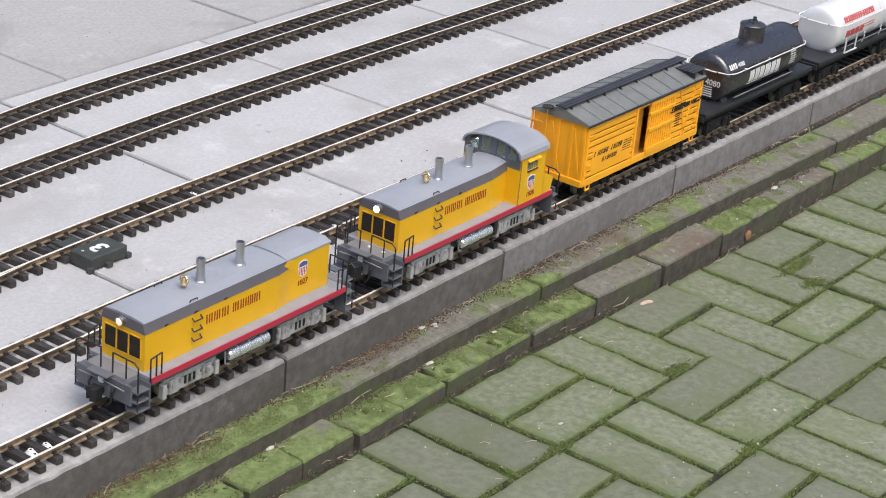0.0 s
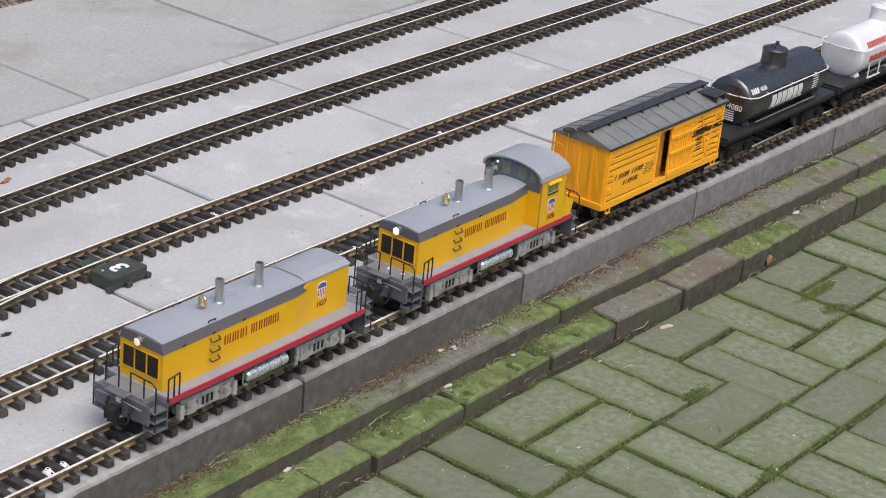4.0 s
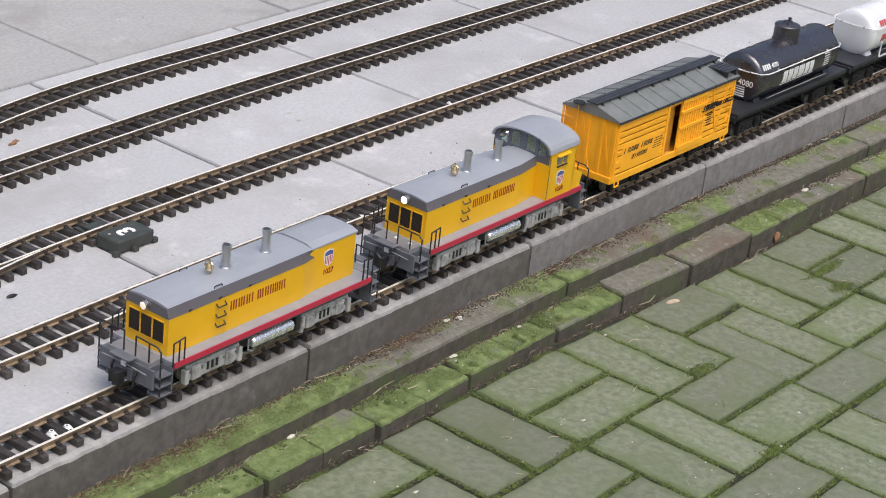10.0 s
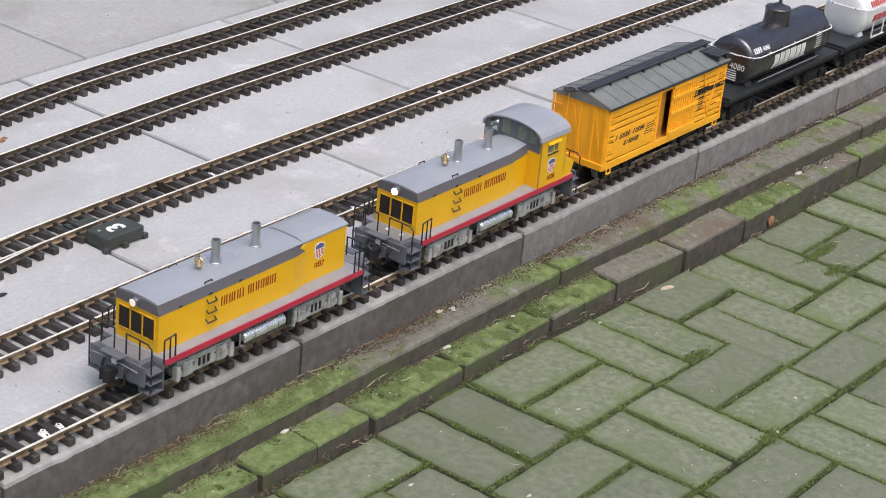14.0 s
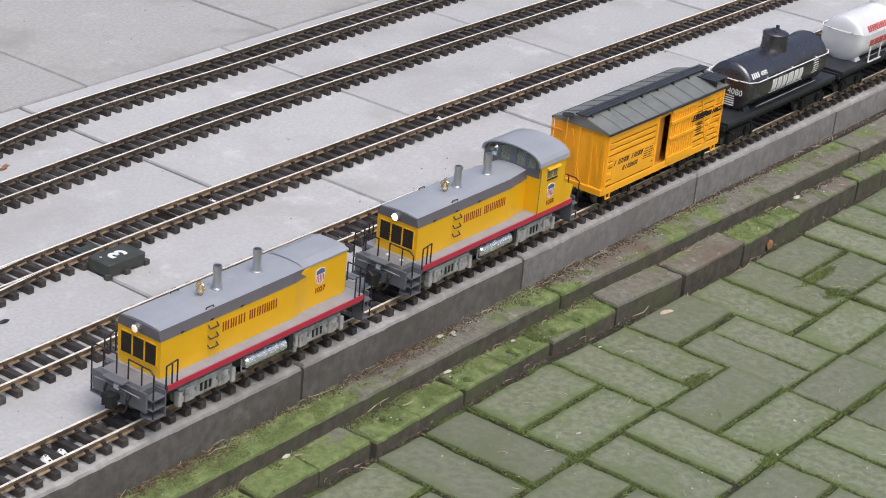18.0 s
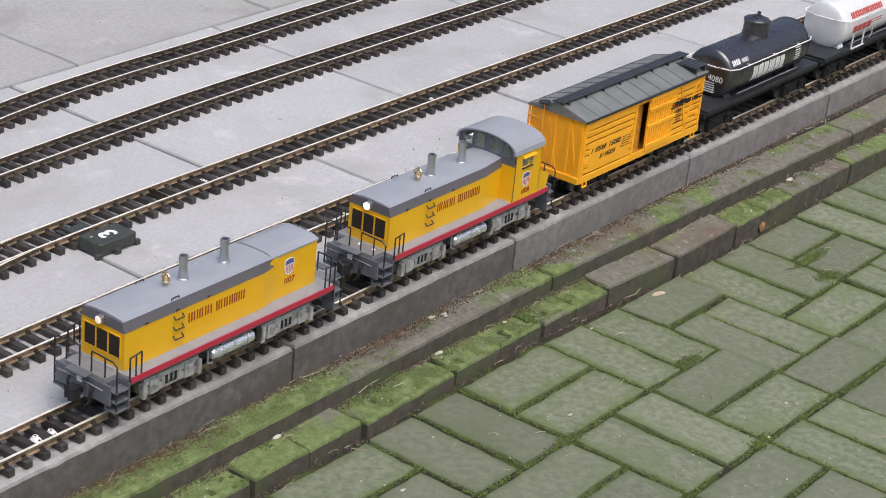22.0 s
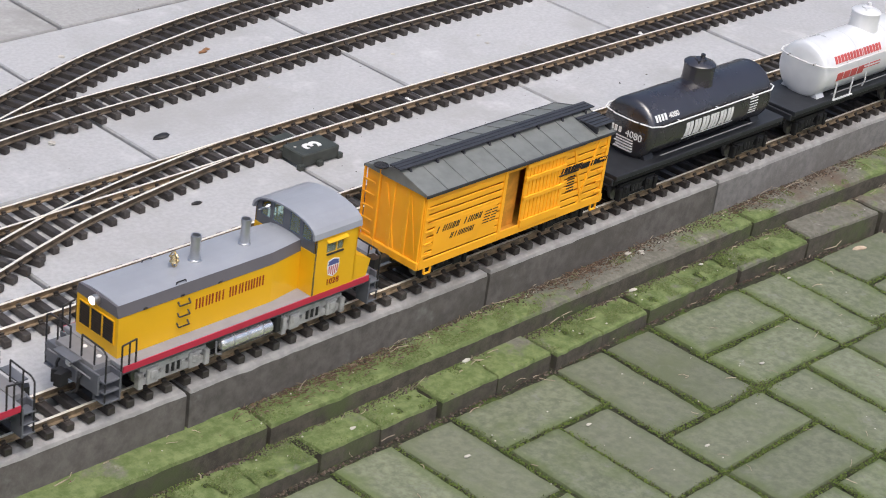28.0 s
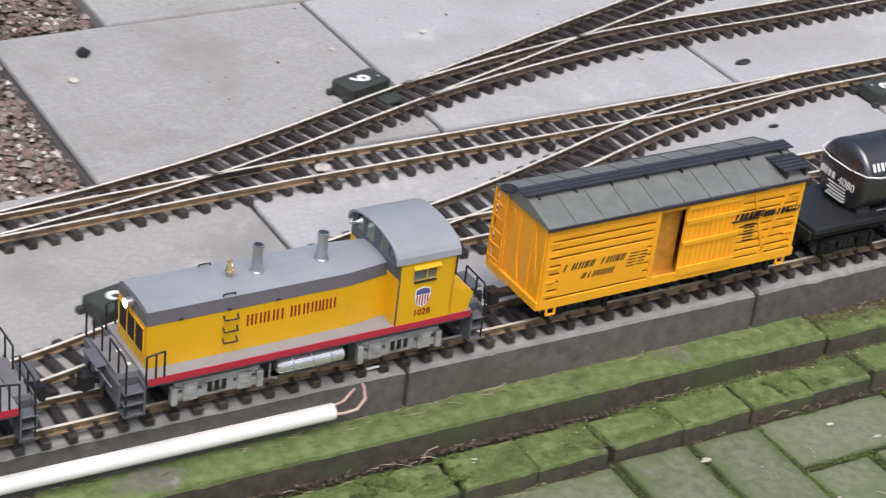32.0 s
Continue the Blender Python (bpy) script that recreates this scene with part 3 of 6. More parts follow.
class Crumbs:
    """Collects many small lumps into one mesh."""

    def __init__(self):
        self.verts, self.faces = [], []

    def add(self, x, y, z, r, flat=0.6, rnd=RNG, n=5):
        k0, a0 = len(self.verts), rnd.uniform(0, 6)
        self.verts.append((x + rnd.uniform(-0.3, 0.3) * r, y + rnd.uniform(-0.3, 0.3) * r, z + r * flat))
        for i in range(n):
            a, k = a0 + 2 * math.pi * i / n, r * rnd.uniform(0.65, 1.3)
            self.verts.append((x + k * math.cos(a), y + k * math.sin(a), z - 0.0008 + rnd.uniform(0, 0.3) * r * flat))
        self.faces += [(k0 + 1 + i, k0 + 1 + (i + 1) % n, k0) for i in range(n)]

    def strand(self, p, d, r, rnd):
        """A thin bent stalk from p along d."""
        side = Vector((-d.y, d.x, 0)) * rnd.uniform(-0.18, 0.18)
        s = Vector((-d.y, d.x, 0)).normalized() * r
        k0 = len(self.verts)
        for q in (p, p + d * 0.5 + side + Vector((0, 0, rnd.uniform(0, 0.0015))), p + d):
            self.verts += [tuple(q - s), tuple(q + s), tuple(q + Vector((0, 0, 1.6 * r)))]
        for k in (k0, k0 + 3):
            self.faces += [(k + i, k + (i + 1) % 3, k + 3 + (i + 1) % 3, k + 3 + i) for i in range(3)]
        self.faces += [(k0, k0 + 2, k0 + 1), (k0 + 6, k0 + 7, k0 + 8)]

    def stone(self, x, y, z, s, r):
        k0 = len(self.verts)
        a = r.uniform(0, 1.6)
        for dx, dy, dz in ((1, 0, 0), (0, 1, 0), (-1, 0, 0), (0, -1, 0), (0, 0, 1), (0.1, 0.1, -1)):
            u, v = dx * r.uniform(.7, 1.3), dy * r.uniform(.7, 1.3)
            self.verts.append((x + s * (u * math.cos(a) - v * math.sin(a)), y + s * (u * math.sin(a) + v * math.cos(a)), z + s * dz * r.uniform(.5, .9)))
        self.faces += [(k0 + p, k0 + q, k0 + t) for p, q, t in ((0, 1, 4), (1, 2, 4), (2, 3, 4), (3, 0, 4), (1, 0, 5), (2, 1, 5), (3, 2, 5), (0, 3, 5))]

    def thing(self, name, mat, label, category):
        me = bpy.data.meshes.new(name)
        me.from_pydata(self.verts, [], self.faces)
        me.materials.append(mat)
        return tagged(new(name, me), label, category, kind="stuff")


def moss_and_litter():
    """Moss in the joints, earth, needles and straw at the foot of the kerb."""
    r = random.Random(3)
    heap = Crumbs()
    for x, y, hx, hy, flat in paver_places():
        if not near_paver(x, y):
            continue
        for side in range(2):
            ln = (hx if side else hy) * 2
            for _ in range(int(ln / 0.00042)):
                u = r.uniform(-1, 1)
                px, py = (x + u * hx, y - hy) if side else (x + hx, y + u * hy)
                a = 0.84 + 1.0 * noise.noise(Vector((px * 9, py * 9, 0.5))) + 0.6 * noise.noise(Vector((px * 40, py * 40, 2.5)))
                if r.random() > a:
                    continue
                s = 0.0018 + 0.0024 * max(0.0, a - 0.3)
                dx, dy = (0, r.gauss(0, s)) if side else (r.gauss(0, s), 0)
                edge = abs(dx + dy) > 0.0034
                heap.add(px + dx, py + dy, paver_z(px) + (-0.0008 if edge else r.uniform(-0.0042, -0.0012)), r.uniform(0.0007, 0.0017) * (0.6 if edge else 1.2), 0.8, r, 4)
    for cx, cy, rx, ry, n in ((1.085, -0.222, 0.055, 0.010, 900), (1.04, -0.275, 0.030, 0.014, 500), (0.575, -0.285, 0.030, 0.010, 420), (0.245, -0.298, 0.028, 0.012, 420), (0.44, -0.486, 0.03, 0.012, 420)):
        for _ in range(n):
            x, y = r.gauss(cx, rx * 0.5), r.gauss(cy, ry * 0.5)
            heap.add(x, y, paver_z(x) + r.uniform(-0.001, 0.0010), r.uniform(0.0007, 0.0016), 0.8, r, 4)
    heap.thing("joint_moss", MOSS_MIX, "green moss growing in the joints between bricks", "moss")
    heap = Crumbs()
    for _ in range(60000):
        x = r.uniform(-1.3, 0.8)
        f = between(LOWER_FRONT, x)
        y = r.uniform(f + 0.002, f + 0.054)
        v = noise.noise(Vector((x * 16, y * 16, 7.0))) + 0.7 * noise.noise(Vector((x * 60, y * 60, 3.0))) + (0.25 if y > f + 0.046 else 0)
        if v < (0.55 if bare_block(x) else 0.40):
            continue
        heap.add(x, y, LZ + r.uniform(-0.001, 0.0012), r.uniform(0.0006, 0.0017), 0.7, r, 4)
    heap.thing("moss_tufts", MOSS_DARK, "dark green tufts of moss on the lower edging", "moss")
    heap = Crumbs()
    for _ in range(90000):
        x = r.uniform(-1.6, 1.45)
        low = r.random() < 0.5
        f = between(LOWER_FRONT if low else UPPER_FRONT, x)
        y, z = (r.uniform(f + 0.001, f + 0.054), LZ) if low else (r.uniform(f + 0.001, f + 0.055), UZ)
        if noise.noise(Vector((x * 30, y * 30, 5.0))) < ((0.22 if bare_block(x) else -0.05) if low else (-0.05 if x < 0.07 else 0.25)):
            continue
        heap.add(x, y, z + r.uniform(-0.0006, 0.0006), r.uniform(0.0005, 0.0012), 0.6, r, 4)
    heap.thing("moss_fuzz", MOSS_LIGHT, "fine light green moss on the edging stones", "moss")
    # crumbs of earth along the foot of each step
    heap = Crumbs()
    for _ in range(20000):
        x = r.uniform(-1.6, 1.9)
        band = r.random()
        wide = 0.6 + 1.3 * max(0.0, noise.noise(Vector((x * 7, int(band * 2.2) * 5.0, 0))) + 0.3)
        if band < 0.5:
            y, z = between(KERB_FRONT, x) - abs(r.gauss(0, 0.006)) * wide * (1.3 if 0.15 < x < 1.4 else 0.8), UZ
        elif band < 0.8:
            y, z = between(UPPER_FRONT, x) - abs(r.gauss(0, 0.004)) * wide, LZ
        else:
            y, z = between(LOWER_FRONT, x) - abs(r.gauss(0, 0.0045)) * wide, paver_z(x) - 0.003
        heap.add(x, y, z - 0.0004, r.uniform(0.0006, 0.0022), 0.8, r)
    heap.thing("crumbs_of_earth", EARTH_MIX, "crumbs of dark earth along the foot of the kerb", "earth")
    # red-brown matted moss and needles
    heap = Crumbs()
    for cx, w, n in ((-0.33, 0.06, 260), (-0.215, 0.05, 220), (0.19, 0.05, 330), (0.30, 0.05, 90), (0.62, 0.07, 200), (-0.95, 0.12, 60), (0.95, 0.2, 160), (-0.05, 0.08, 90)):
        for _ in range(n):
            x = r.gauss(cx, w)
            d = abs(r.gauss(0, 0.014))
            if d > 0.05:
                continue
            a = r.uniform(0, 6.3)
            heap.strand(Vector((x, between(KERB_FRONT, x) - 0.004 - d, UZ + r.uniform(0, 0.003))), Vector((math.cos(a), math.sin(a) * 0.6, r.uniform(-0.05, 0.35))) * r.uniform(0.003, 0.011), r.uniform(0.0003, 0.0006), r)
    heap.thing("brown_needles", NEEDLE_MIX, "red-brown needles and dead moss at the kerb's foot", "litter")
    heap = Crumbs()
    for _ in range(360):
        x = r.uniform(-1.5, 1.8)
        if noise.noise(Vector((x * 6, 3.3, 0))) < -0.2:
            continue
        front, z = r.choice(((KERB_FRONT, UZ), (KERB_FRONT, UZ), (UPPER_FRONT, LZ), (LOWER_FRONT, paver_z(x))))
        y = between(front, x) - abs(r.gauss(0.008, 0.006))
        a, ln = r.gauss(0.2, 0.7), r.uniform(0.005, 0.022) if r.random() < 0.85 else r.uniform(0.024, 0.050)
        heap.strand(Vector((x, y, z + 0.0025)), Vector((math.cos(a), math.sin(a) * 0.5, r.uniform(-0.02, 0.12))) * ln, r.uniform(0.0003, 0.0007), r)
    for _ in range(170):
        x, y = r.uniform(-0.8, 1.6), r.uniform(-0.8, -0.14)
        a, ln = r.uniform(0, 6.3), r.uniform(0.005, 0.022)
        heap.strand(Vector((x, y, paver_z(x) + 0.0022)), Vector((math.cos(a), math.sin(a), 0)) * ln, r.uniform(0.0003, 0.0006), r)
    heap.thing("dry_straw", STRAW, "loose dry stalks lying along the kerb and on the bricks", "straw")
    heap = Crumbs()
    for _ in range(520):
        x = r.uniform(-1.2, 1.7)
        if r.random() < 0.7:
            y, z = r.uniform(-0.85, -0.125), paver_z(x) + 0.0006
        elif r.random() < 0.5:
            y, z = between(LOWER_FRONT, x) + r.uniform(0.005, 0.045), LZ + 0.001
        else:
            y, z = between(UPPER_FRONT, x) + r.uniform(0.005, 0.045), UZ + 0.001
        heap.add(x, y, z, r.uniform(0.0005, 0.0016) if r.random() < 0.93 else r.uniform(0.002, 0.0034), 0.6, r)
    heap.thing("pale_specks", PALE, "tiny pale chips scattered over bricks and edging", "chips")
    heap = Crumbs()
    for _ in range(420):
        x, y = r.uniform(-1.1, 2.2), r.uniform(0.09, 1.4)
        heap.add(x, y, 0.0, r.uniform(0.0005, 0.0016) if r.random() < 0.94 else r.uniform(0.002, 0.0032), 0.7, r)
    heap.thing("dark_specks", EARTH_MIX, "tiny dark crumbs scattered over the slabs", "crumbs")
    heap = Crumbs()
    for _ in range(260):
        x, y = r.gauss(0.651, 0.011), r.gauss(0.516, 0.009)
        heap.add(x, y, 0.0002, r.uniform(0.0005, 0.0014), 0.6, r, 4)
    heap.thing("dry_tuft", STRAW, "small patch of dry straw-brown moss on a slab", "moss")
    heap = Crumbs()
    for _ in range(170):
        x, y = r.uniform(-1.1, 2.2), r.uniform(0.09, 1.4)
        heap.add(x, y, 0.0, r.uniform(0.0006, 0.0018) if r.random() < 0.9 else r.uniform(0.002, 0.0036), 0.4, r)
    heap.thing("pale_slab_specks", PALE, "tiny pale crumbs scattered over the slabs", "crumbs")


def pebble(x, y, z, r, mat, label, name="pebble", flat=0.5):
    bm = bmesh.new()
    bmesh.ops.create_icosphere(bm, subdivisions=2, radius=r)
    for v in bm.verts:
        v.co *= 1 + 0.55 * noise.noise(v.co / r * 1.3 + Vector((x * 40, y * 40, 0)))
        v.co.z *= flat
    ob = new(name, mesh_of(bm, name, mat, smooth=True))
    ob.location = (x, y, z + r * flat * 0.7)
    return tagged(ob, label, name.replace("_", " "), "small litter")


def gravel_bed():
    """Loose gravel beyond the ends of the slabs."""
    r = random.Random(11)
    heap = Crumbs()
    areas = ((-1.75, -1.155, 0.30, 0.93, 13000), (-1.75, -0.98, 0.92, 1.5, 13000), (-0.9, 2.2, 1.46, 1.75, 9000))
    for x0, x1, y0, y1, n in areas:
        for _ in range(n):
            s = r.uniform(0.0025, 0.006) if r.random() < 0.85 else r.uniform(0.006, 0.010)
            heap.stone(r.uniform(x0, x1), r.uniform(y0, y1) + 0.03 * r.random(), -0.012 + r.uniform(-0.006, 0.006), s, r)
    heap.thing("gravel", GRAVEL_MIX, "loose brown and grey gravel beside the slabs", "gravel")


def island_material(name, colours):
    m = bpy.data.materials.new(name)
    m.use_nodes = True
    n, l = m.node_tree.nodes, m.node_tree.links
    geo, cr = n.new("ShaderNodeNewGeometry"), n.new("ShaderNodeValToRGB")
    cr.color_ramp.interpolation = "CONSTANT"
    while len(cr.color_ramp.elements) < len(colours):
        cr.color_ramp.elements.new(0.5)
    for i, c in enumerate(colours):
        cr.color_ramp.elements[i].position = i / len(colours)
        cr.color_ramp.elements[i].color = (*c, 1)
    l.new(geo.outputs["Random Per Island"], cr.inputs[0])
    l.new(cr.outputs[0], n["Principled BSDF"].inputs["Base Color"])
    n["Principled BSDF"].inputs["Roughness"].default_value = 0.85
    return m


GRAVEL_MIX = island_material("mixed_gravel", ((0.19, 0.135, 0.115), (0.26, 0.205, 0.175), (0.11, 0.082, 0.07), (0.31, 0.275, 0.25), (0.22, 0.15, 0.12), (0.21, 0.19, 0.175), (0.15, 0.105, 0.085), (0.12, 0.11, 0.08), (0.17, 0.135, 0.12), (0.24, 0.165, 0.145), (0.6, 0.58, 0.55)))
MOSS_MIX = island_material("joint_moss_mix", ((0.08, 0.125, 0.02), (0.115, 0.17, 0.028), (0.06, 0.085, 0.02), (0.14, 0.19, 0.04), (0.085, 0.11, 0.03), (0.06, 0.055, 0.032)))
MOSS_LIGHT = island_material("moss_fuzz_mix", ((0.135, 0.185, 0.055), (0.17, 0.215, 0.075), (0.105, 0.155, 0.040), (0.19, 0.225, 0.10), (0.13, 0.155, 0.055)))
MOSS_DARK = island_material("moss_tuft_mix", ((0.065, 0.095, 0.024), (0.10, 0.145, 0.032), (0.055, 0.065, 0.024), (0.14, 0.185, 0.045)))
EARTH_MIX = island_material("earth_crumb_mix", ((0.06, 0.045, 0.035), (0.04, 0.032, 0.027), (0.10, 0.075, 0.055), (0.075, 0.05, 0.035), (0.05, 0.05, 0.03), (0.14, 0.115, 0.09)))
NEEDLE_MIX = island_material("needle_mix", ((0.105, 0.062, 0.038), (0.08, 0.05, 0.034), (0.135, 0.08, 0.048), (0.11, 0.08, 0.05), (0.22, 0.17, 0.12)))


# ---- tracks ----
RT = 0.0178
C0, SL = 0.041, 0.017


def main_y(x):
    """The middle of the main track, which straightens towards +x."""
    return C0 + SL * x if x < 0.4 else C0 + SL * 0.4 + 0.005 * (x - 0.4)


def curve_points(pts, step=0.004):
    """A smooth line through pts, at even steps: places and directions."""
    p = [Vector((*q, 0)) for q in pts]
    p = [p[0] * 2 - p[1]] + p + [p[-1] * 2 - p[-2]]
    line = []
    for i in range(1, len(p) - 2):
        for k in range(40):
            t = k / 40
            a, b, c, d = p[i - 1], p[i], p[i + 1], p[i + 2]
            line.append(0.5 * ((2 * b) + (c - a) * t + (2 * a - 5 * b + 4 * c - d) * t * t + (3 * b - a - 3 * c + d) * t ** 3))
    line.append(p[-2])
    out, left = [line[0]], step
    for a, b in zip(line, line[1:]):
        d = (b - a).length
        while d >= left:
            a = a + (b - a).normalized() * left
            out.append(a.copy())
            d -= left
            left = step
        left -= d
    return out


TRACKS = {
    "main": tuple((x, main_y(x)) for x in (-3.2, -1.5, -0.5, 0, 0.3, 0.6, 1.0, 1.5, 2.2, 3.6)),
    "second": ((-1.62, 0.050), (-1.45, 0.080), (-1.33, 0.105), (-1.24, 0.130), (-1.15, 0.157), (-1.05, 0.182), (-0.95, 0.199), (-0.8, 0.210), (-0.6, 0.213), (-0.3, 0.215), (0.0, 0.222), (0.4, 0.226), (1.8, 0.222), (3.6, 0.22)),
    "third": ((-2.6, 0.30), (-1.6, 0.368), (-1.25, 0.390), (-1.0, 0.404), (-0.85, 0.410), (-0.65, 0.415), (-0.4, 0.421), (-0.19, 0.428), (0.12, 0.440), (0.5, 0.445), (1.2, 0.449), (2.2, 0.449), (3.6, 0.45)),
    "branch": ((-1.24, 0.131), (-1.15, 0.158), (-1.05, 0.187), (-0.92, 0.220), (-0.77, 0.257), (-0.67, 0.285), (-0.56, 0.321), (-0.45, 0.359), (-0.33, 0.392), (-0.1, 0.430), (0.08, 0.439), (0.2, 0.442)),
    "fourth": ((-0.66, 0.566), (-0.56, 0.590), (-0.45, 0.614), (-0.36, 0.630), (-0.27, 0.643), (-0.14, 0.654), (0.05, 0.662), (0.3, 0.678), (0.6, 0.693), (1.18, 0.702), (2.2, 0.715), (3.6, 0.74)),
    "fifth": ((-1.75, 0.32), (-1.45, 0.368), (-1.28, 0.396), (-1.15, 0.420), (-1.04, 0.444), (-0.96, 0.466), (-0.86, 0.497), (-0.745, 0.537), (-0.64, 0.572), (-0.55, 0.604), (-0.45, 0.638), (-0.33, 0.682), (-0.165, 0.740), (-0.03, 0.786),
              (0.13, 0.823), (0.24, 0.843), (0.38, 0.860), (0.55, 0.869), (0.74, 0.873), (1.07, 0.888), (1.6, 0.91), (3.6, 1.0)),
}
LINES = {k: curve_points(v) for k, v in TRACKS.items()}
SLEEPER_MESH = {}
# where one sleeper of each track lies
SLEEPER_AT = {"main": 0.0195, "second": -0.2635, "third": 0.5615, "branch": -0.56, "fourth": 0.2775, "fifth": 0.5415}


def sleeper_mesh(left, right):
    """A moulded sleeper with a little chair at each rail; left and right are its reach from the middle, in millimetres."""
    key = (left, right)
    if key not in SLEEPER_MESH:
        bm = box(-0.0053, 0.0053, -right / 1000, left / 1000, 0.0, 0.0095, 0.0009)
        for y in (-0.0225, 0.0225):
            box(-0.0030, 0.0030, y - 0.0066, y + 0.0066, 0.0095, 0.0112, bm=bm)
            for e in (-0.0034, 0.0034):
                box(-0.0026, 0.0026, y + e - 0.0014, y + e + 0.0014, 0.0108, 0.0138, bm=bm)
        SLEEPER_MESH[key] = mesh_of(bm, "sleeper", SLEEPER)
    return SLEEPER_MESH[key]


def rail_bm(line, off):
    """A rail with foot, web and head along a line, its middle off to the side."""
    prof = ((-0.0038, 0.0092), (0.0038, 0.0092), (0.0038, 0.0104), (0.0009, 0.0112), (0.0009, 0.0150), (0.0020, 0.0156), (0.0020, 0.0176), (-0.0020, 0.0176), (-0.0020, 0.0156), (-0.0009, 0.0150), (-0.0009, 0.0112), (-0.0038, 0.0104))
    bm = bmesh.new()
    rings = []
    for i, p in enumerate(line):
        d = (line[min(i + 1, len(line) - 1)] - line[max(i - 1, 0)]).normalized()
        s = Vector((-d.y, d.x, 0))
        rings.append([bm.verts.new(p + s * (off + u) + Vector((0, 0, v))) for u, v in prof])
    for a, b in zip(rings, rings[1:]):
        for i in range(len(prof)):
            j = (i + 1) % len(prof)
            f = bm.faces.new((a[i], a[j], b[j], b[i]))
            f.material_index = 1 if i == 6 else 0
    bm.faces.new(rings[0])
    bm.faces.new(rings[-1][::-1])
    return bm


def side_of(p, d, other):
    """How far the nearest point of another line lies to the left of p."""
    q = min(other, key=lambda v: (v - p).length_squared)
    if (q - p).length > 0.09:
        return None
    return (q - p).dot(Vector((-d.y, d.x, 0)))


def tracks():
    labels = {"main": "brass garden railway track on brown sleepers along the kerb", "second": "brass garden railway track with brown plastic sleepers",
              "third": "brass railway track with a numbered turnout", "branch": "curved turnout branch of brass railway track",
              "fourth": "weathered garden railway track on brown sleepers", "fifth": "curved weathered railway track at the back of the slabs"}
    partner = {"third": ("branch",), "fifth": ("fourth", "third"), "second": ("branch",)}
    yields = {"branch": ("third", "second"), "fourth": ("fifth",), "third": ("fifth",)}
    for name, line in LINES.items():
        thing = empty("railway_track", pose(0, 0, 0), labels[name], "railway track", "garden railway tracks")
        coarse = line[::5] + [line[-1]]
        if name == "branch":
            coarse = [p - Vector((0, 0, 0.0005)) for p in coarse]
        for off in (0.0233, -0.0233):
            part("rail", rail_bm(coarse, off), (RAIL if name in ("main", "second", "third") else RAIL_DULL, RAIL_TOP), thing)
        step = 0.0270
        mark = min(range(len(line)), key=lambda k: abs(line[k].x - SLEEPER_AT[name])) * 0.004
        reach = 36 if name == "main" else 39
        at = mark % step
        while at < 0.004 * (len(line) - 3):
            i = max(1, int(at / 0.004))
            p = line[i].lerp(line[i + 1], at / 0.004 - i)
            d = (line[i + 1] - line[i - 1]).normalized()
            at += step
            near = [s for o in yields.get(name, ()) for s in [side_of(p, d, LINES[o])] if s is not None]
            if any(abs(s) < 0.066 for s in near):
                continue
            left = right = reach
            for o in partner.get(name, ()):
                s = side_of(p, d, LINES[o])
                if s is not None and abs(s) < 0.066:
                    left, right = (39 + 4 * round(s * 250), right) if s > 0 else (left, 39 + 4 * round(-s * 250))
            ob = new("sleeper", sleeper_mesh(left, right))
            ob.parent = thing
            ob.location = p
            ob.rotation_euler = (0, 0, math.atan2(d.y, d.x) + radians(RNG.uniform(-1, 1)))


def frog(x, y, a):
    bm = prism(((-0.045, 0.0008), (0.05, 0.0055), (0.05, -0.0055), (-0.045, -0.0008)), 0.0095, 0.0168, "z")
    ob = new("turnout_frog", mesh_of(bm, "turnout_frog", DARK))
    ob.location, ob.rotation_euler = (x, y, 0), (0, 0, a)
    tagged(ob, "dark plastic crossing piece of a turnout", "turnout frog", "turnout frogs")


def turnout_motor(x, y, angle, digit, size=1.0):
    """A flat dark box beside the track with a painted number."""
    m = empty("turnout_motor", pose(x, y, 0, 0, 0, angle), "dark green-grey turnout motor box with a white painted number", "turnout motor", "turnout motors")
    bm = box(-0.036, 0.036, -0.022, 0.022, 0.002, 0.0215, 0.0018)
    part("housing", bm, MOTOR, m)
    for u, v in ((0.038, -0.020), (0.038, 0.012), (-0.038, -0.022), (-0.004, -0.0245)):
        part("lug", box(u - 0.005, u + 0.005, v - 0.004, v + 0.004, 0.0, 0.008, 0.0008), MOTOR, m)
    part("tie_bar", box(-0.03, -0.022, 0.02, 0.075, 0.004, 0.0085), MOTOR, m)
    part("cover", box(-0.024, 0.012, 0.04, 0.064, 0.008, 0.0135, 0.001), MOTOR, m)
    t = new("number", text_mesh(digit, 0.040 * size, "number", WHITE, bold=0.0011))
    t.parent = m
    t.location, t.rotation_euler = (0.0, -0.001, 0.0219), (0, 0, radians(90 - angle))
    tagged(t, "white painted number")
    part("screw", cyl((-0.026, 0.006, 0.0214), (-0.026, 0.006, 0.0223), 0.0022, seg=8), PALE, m)


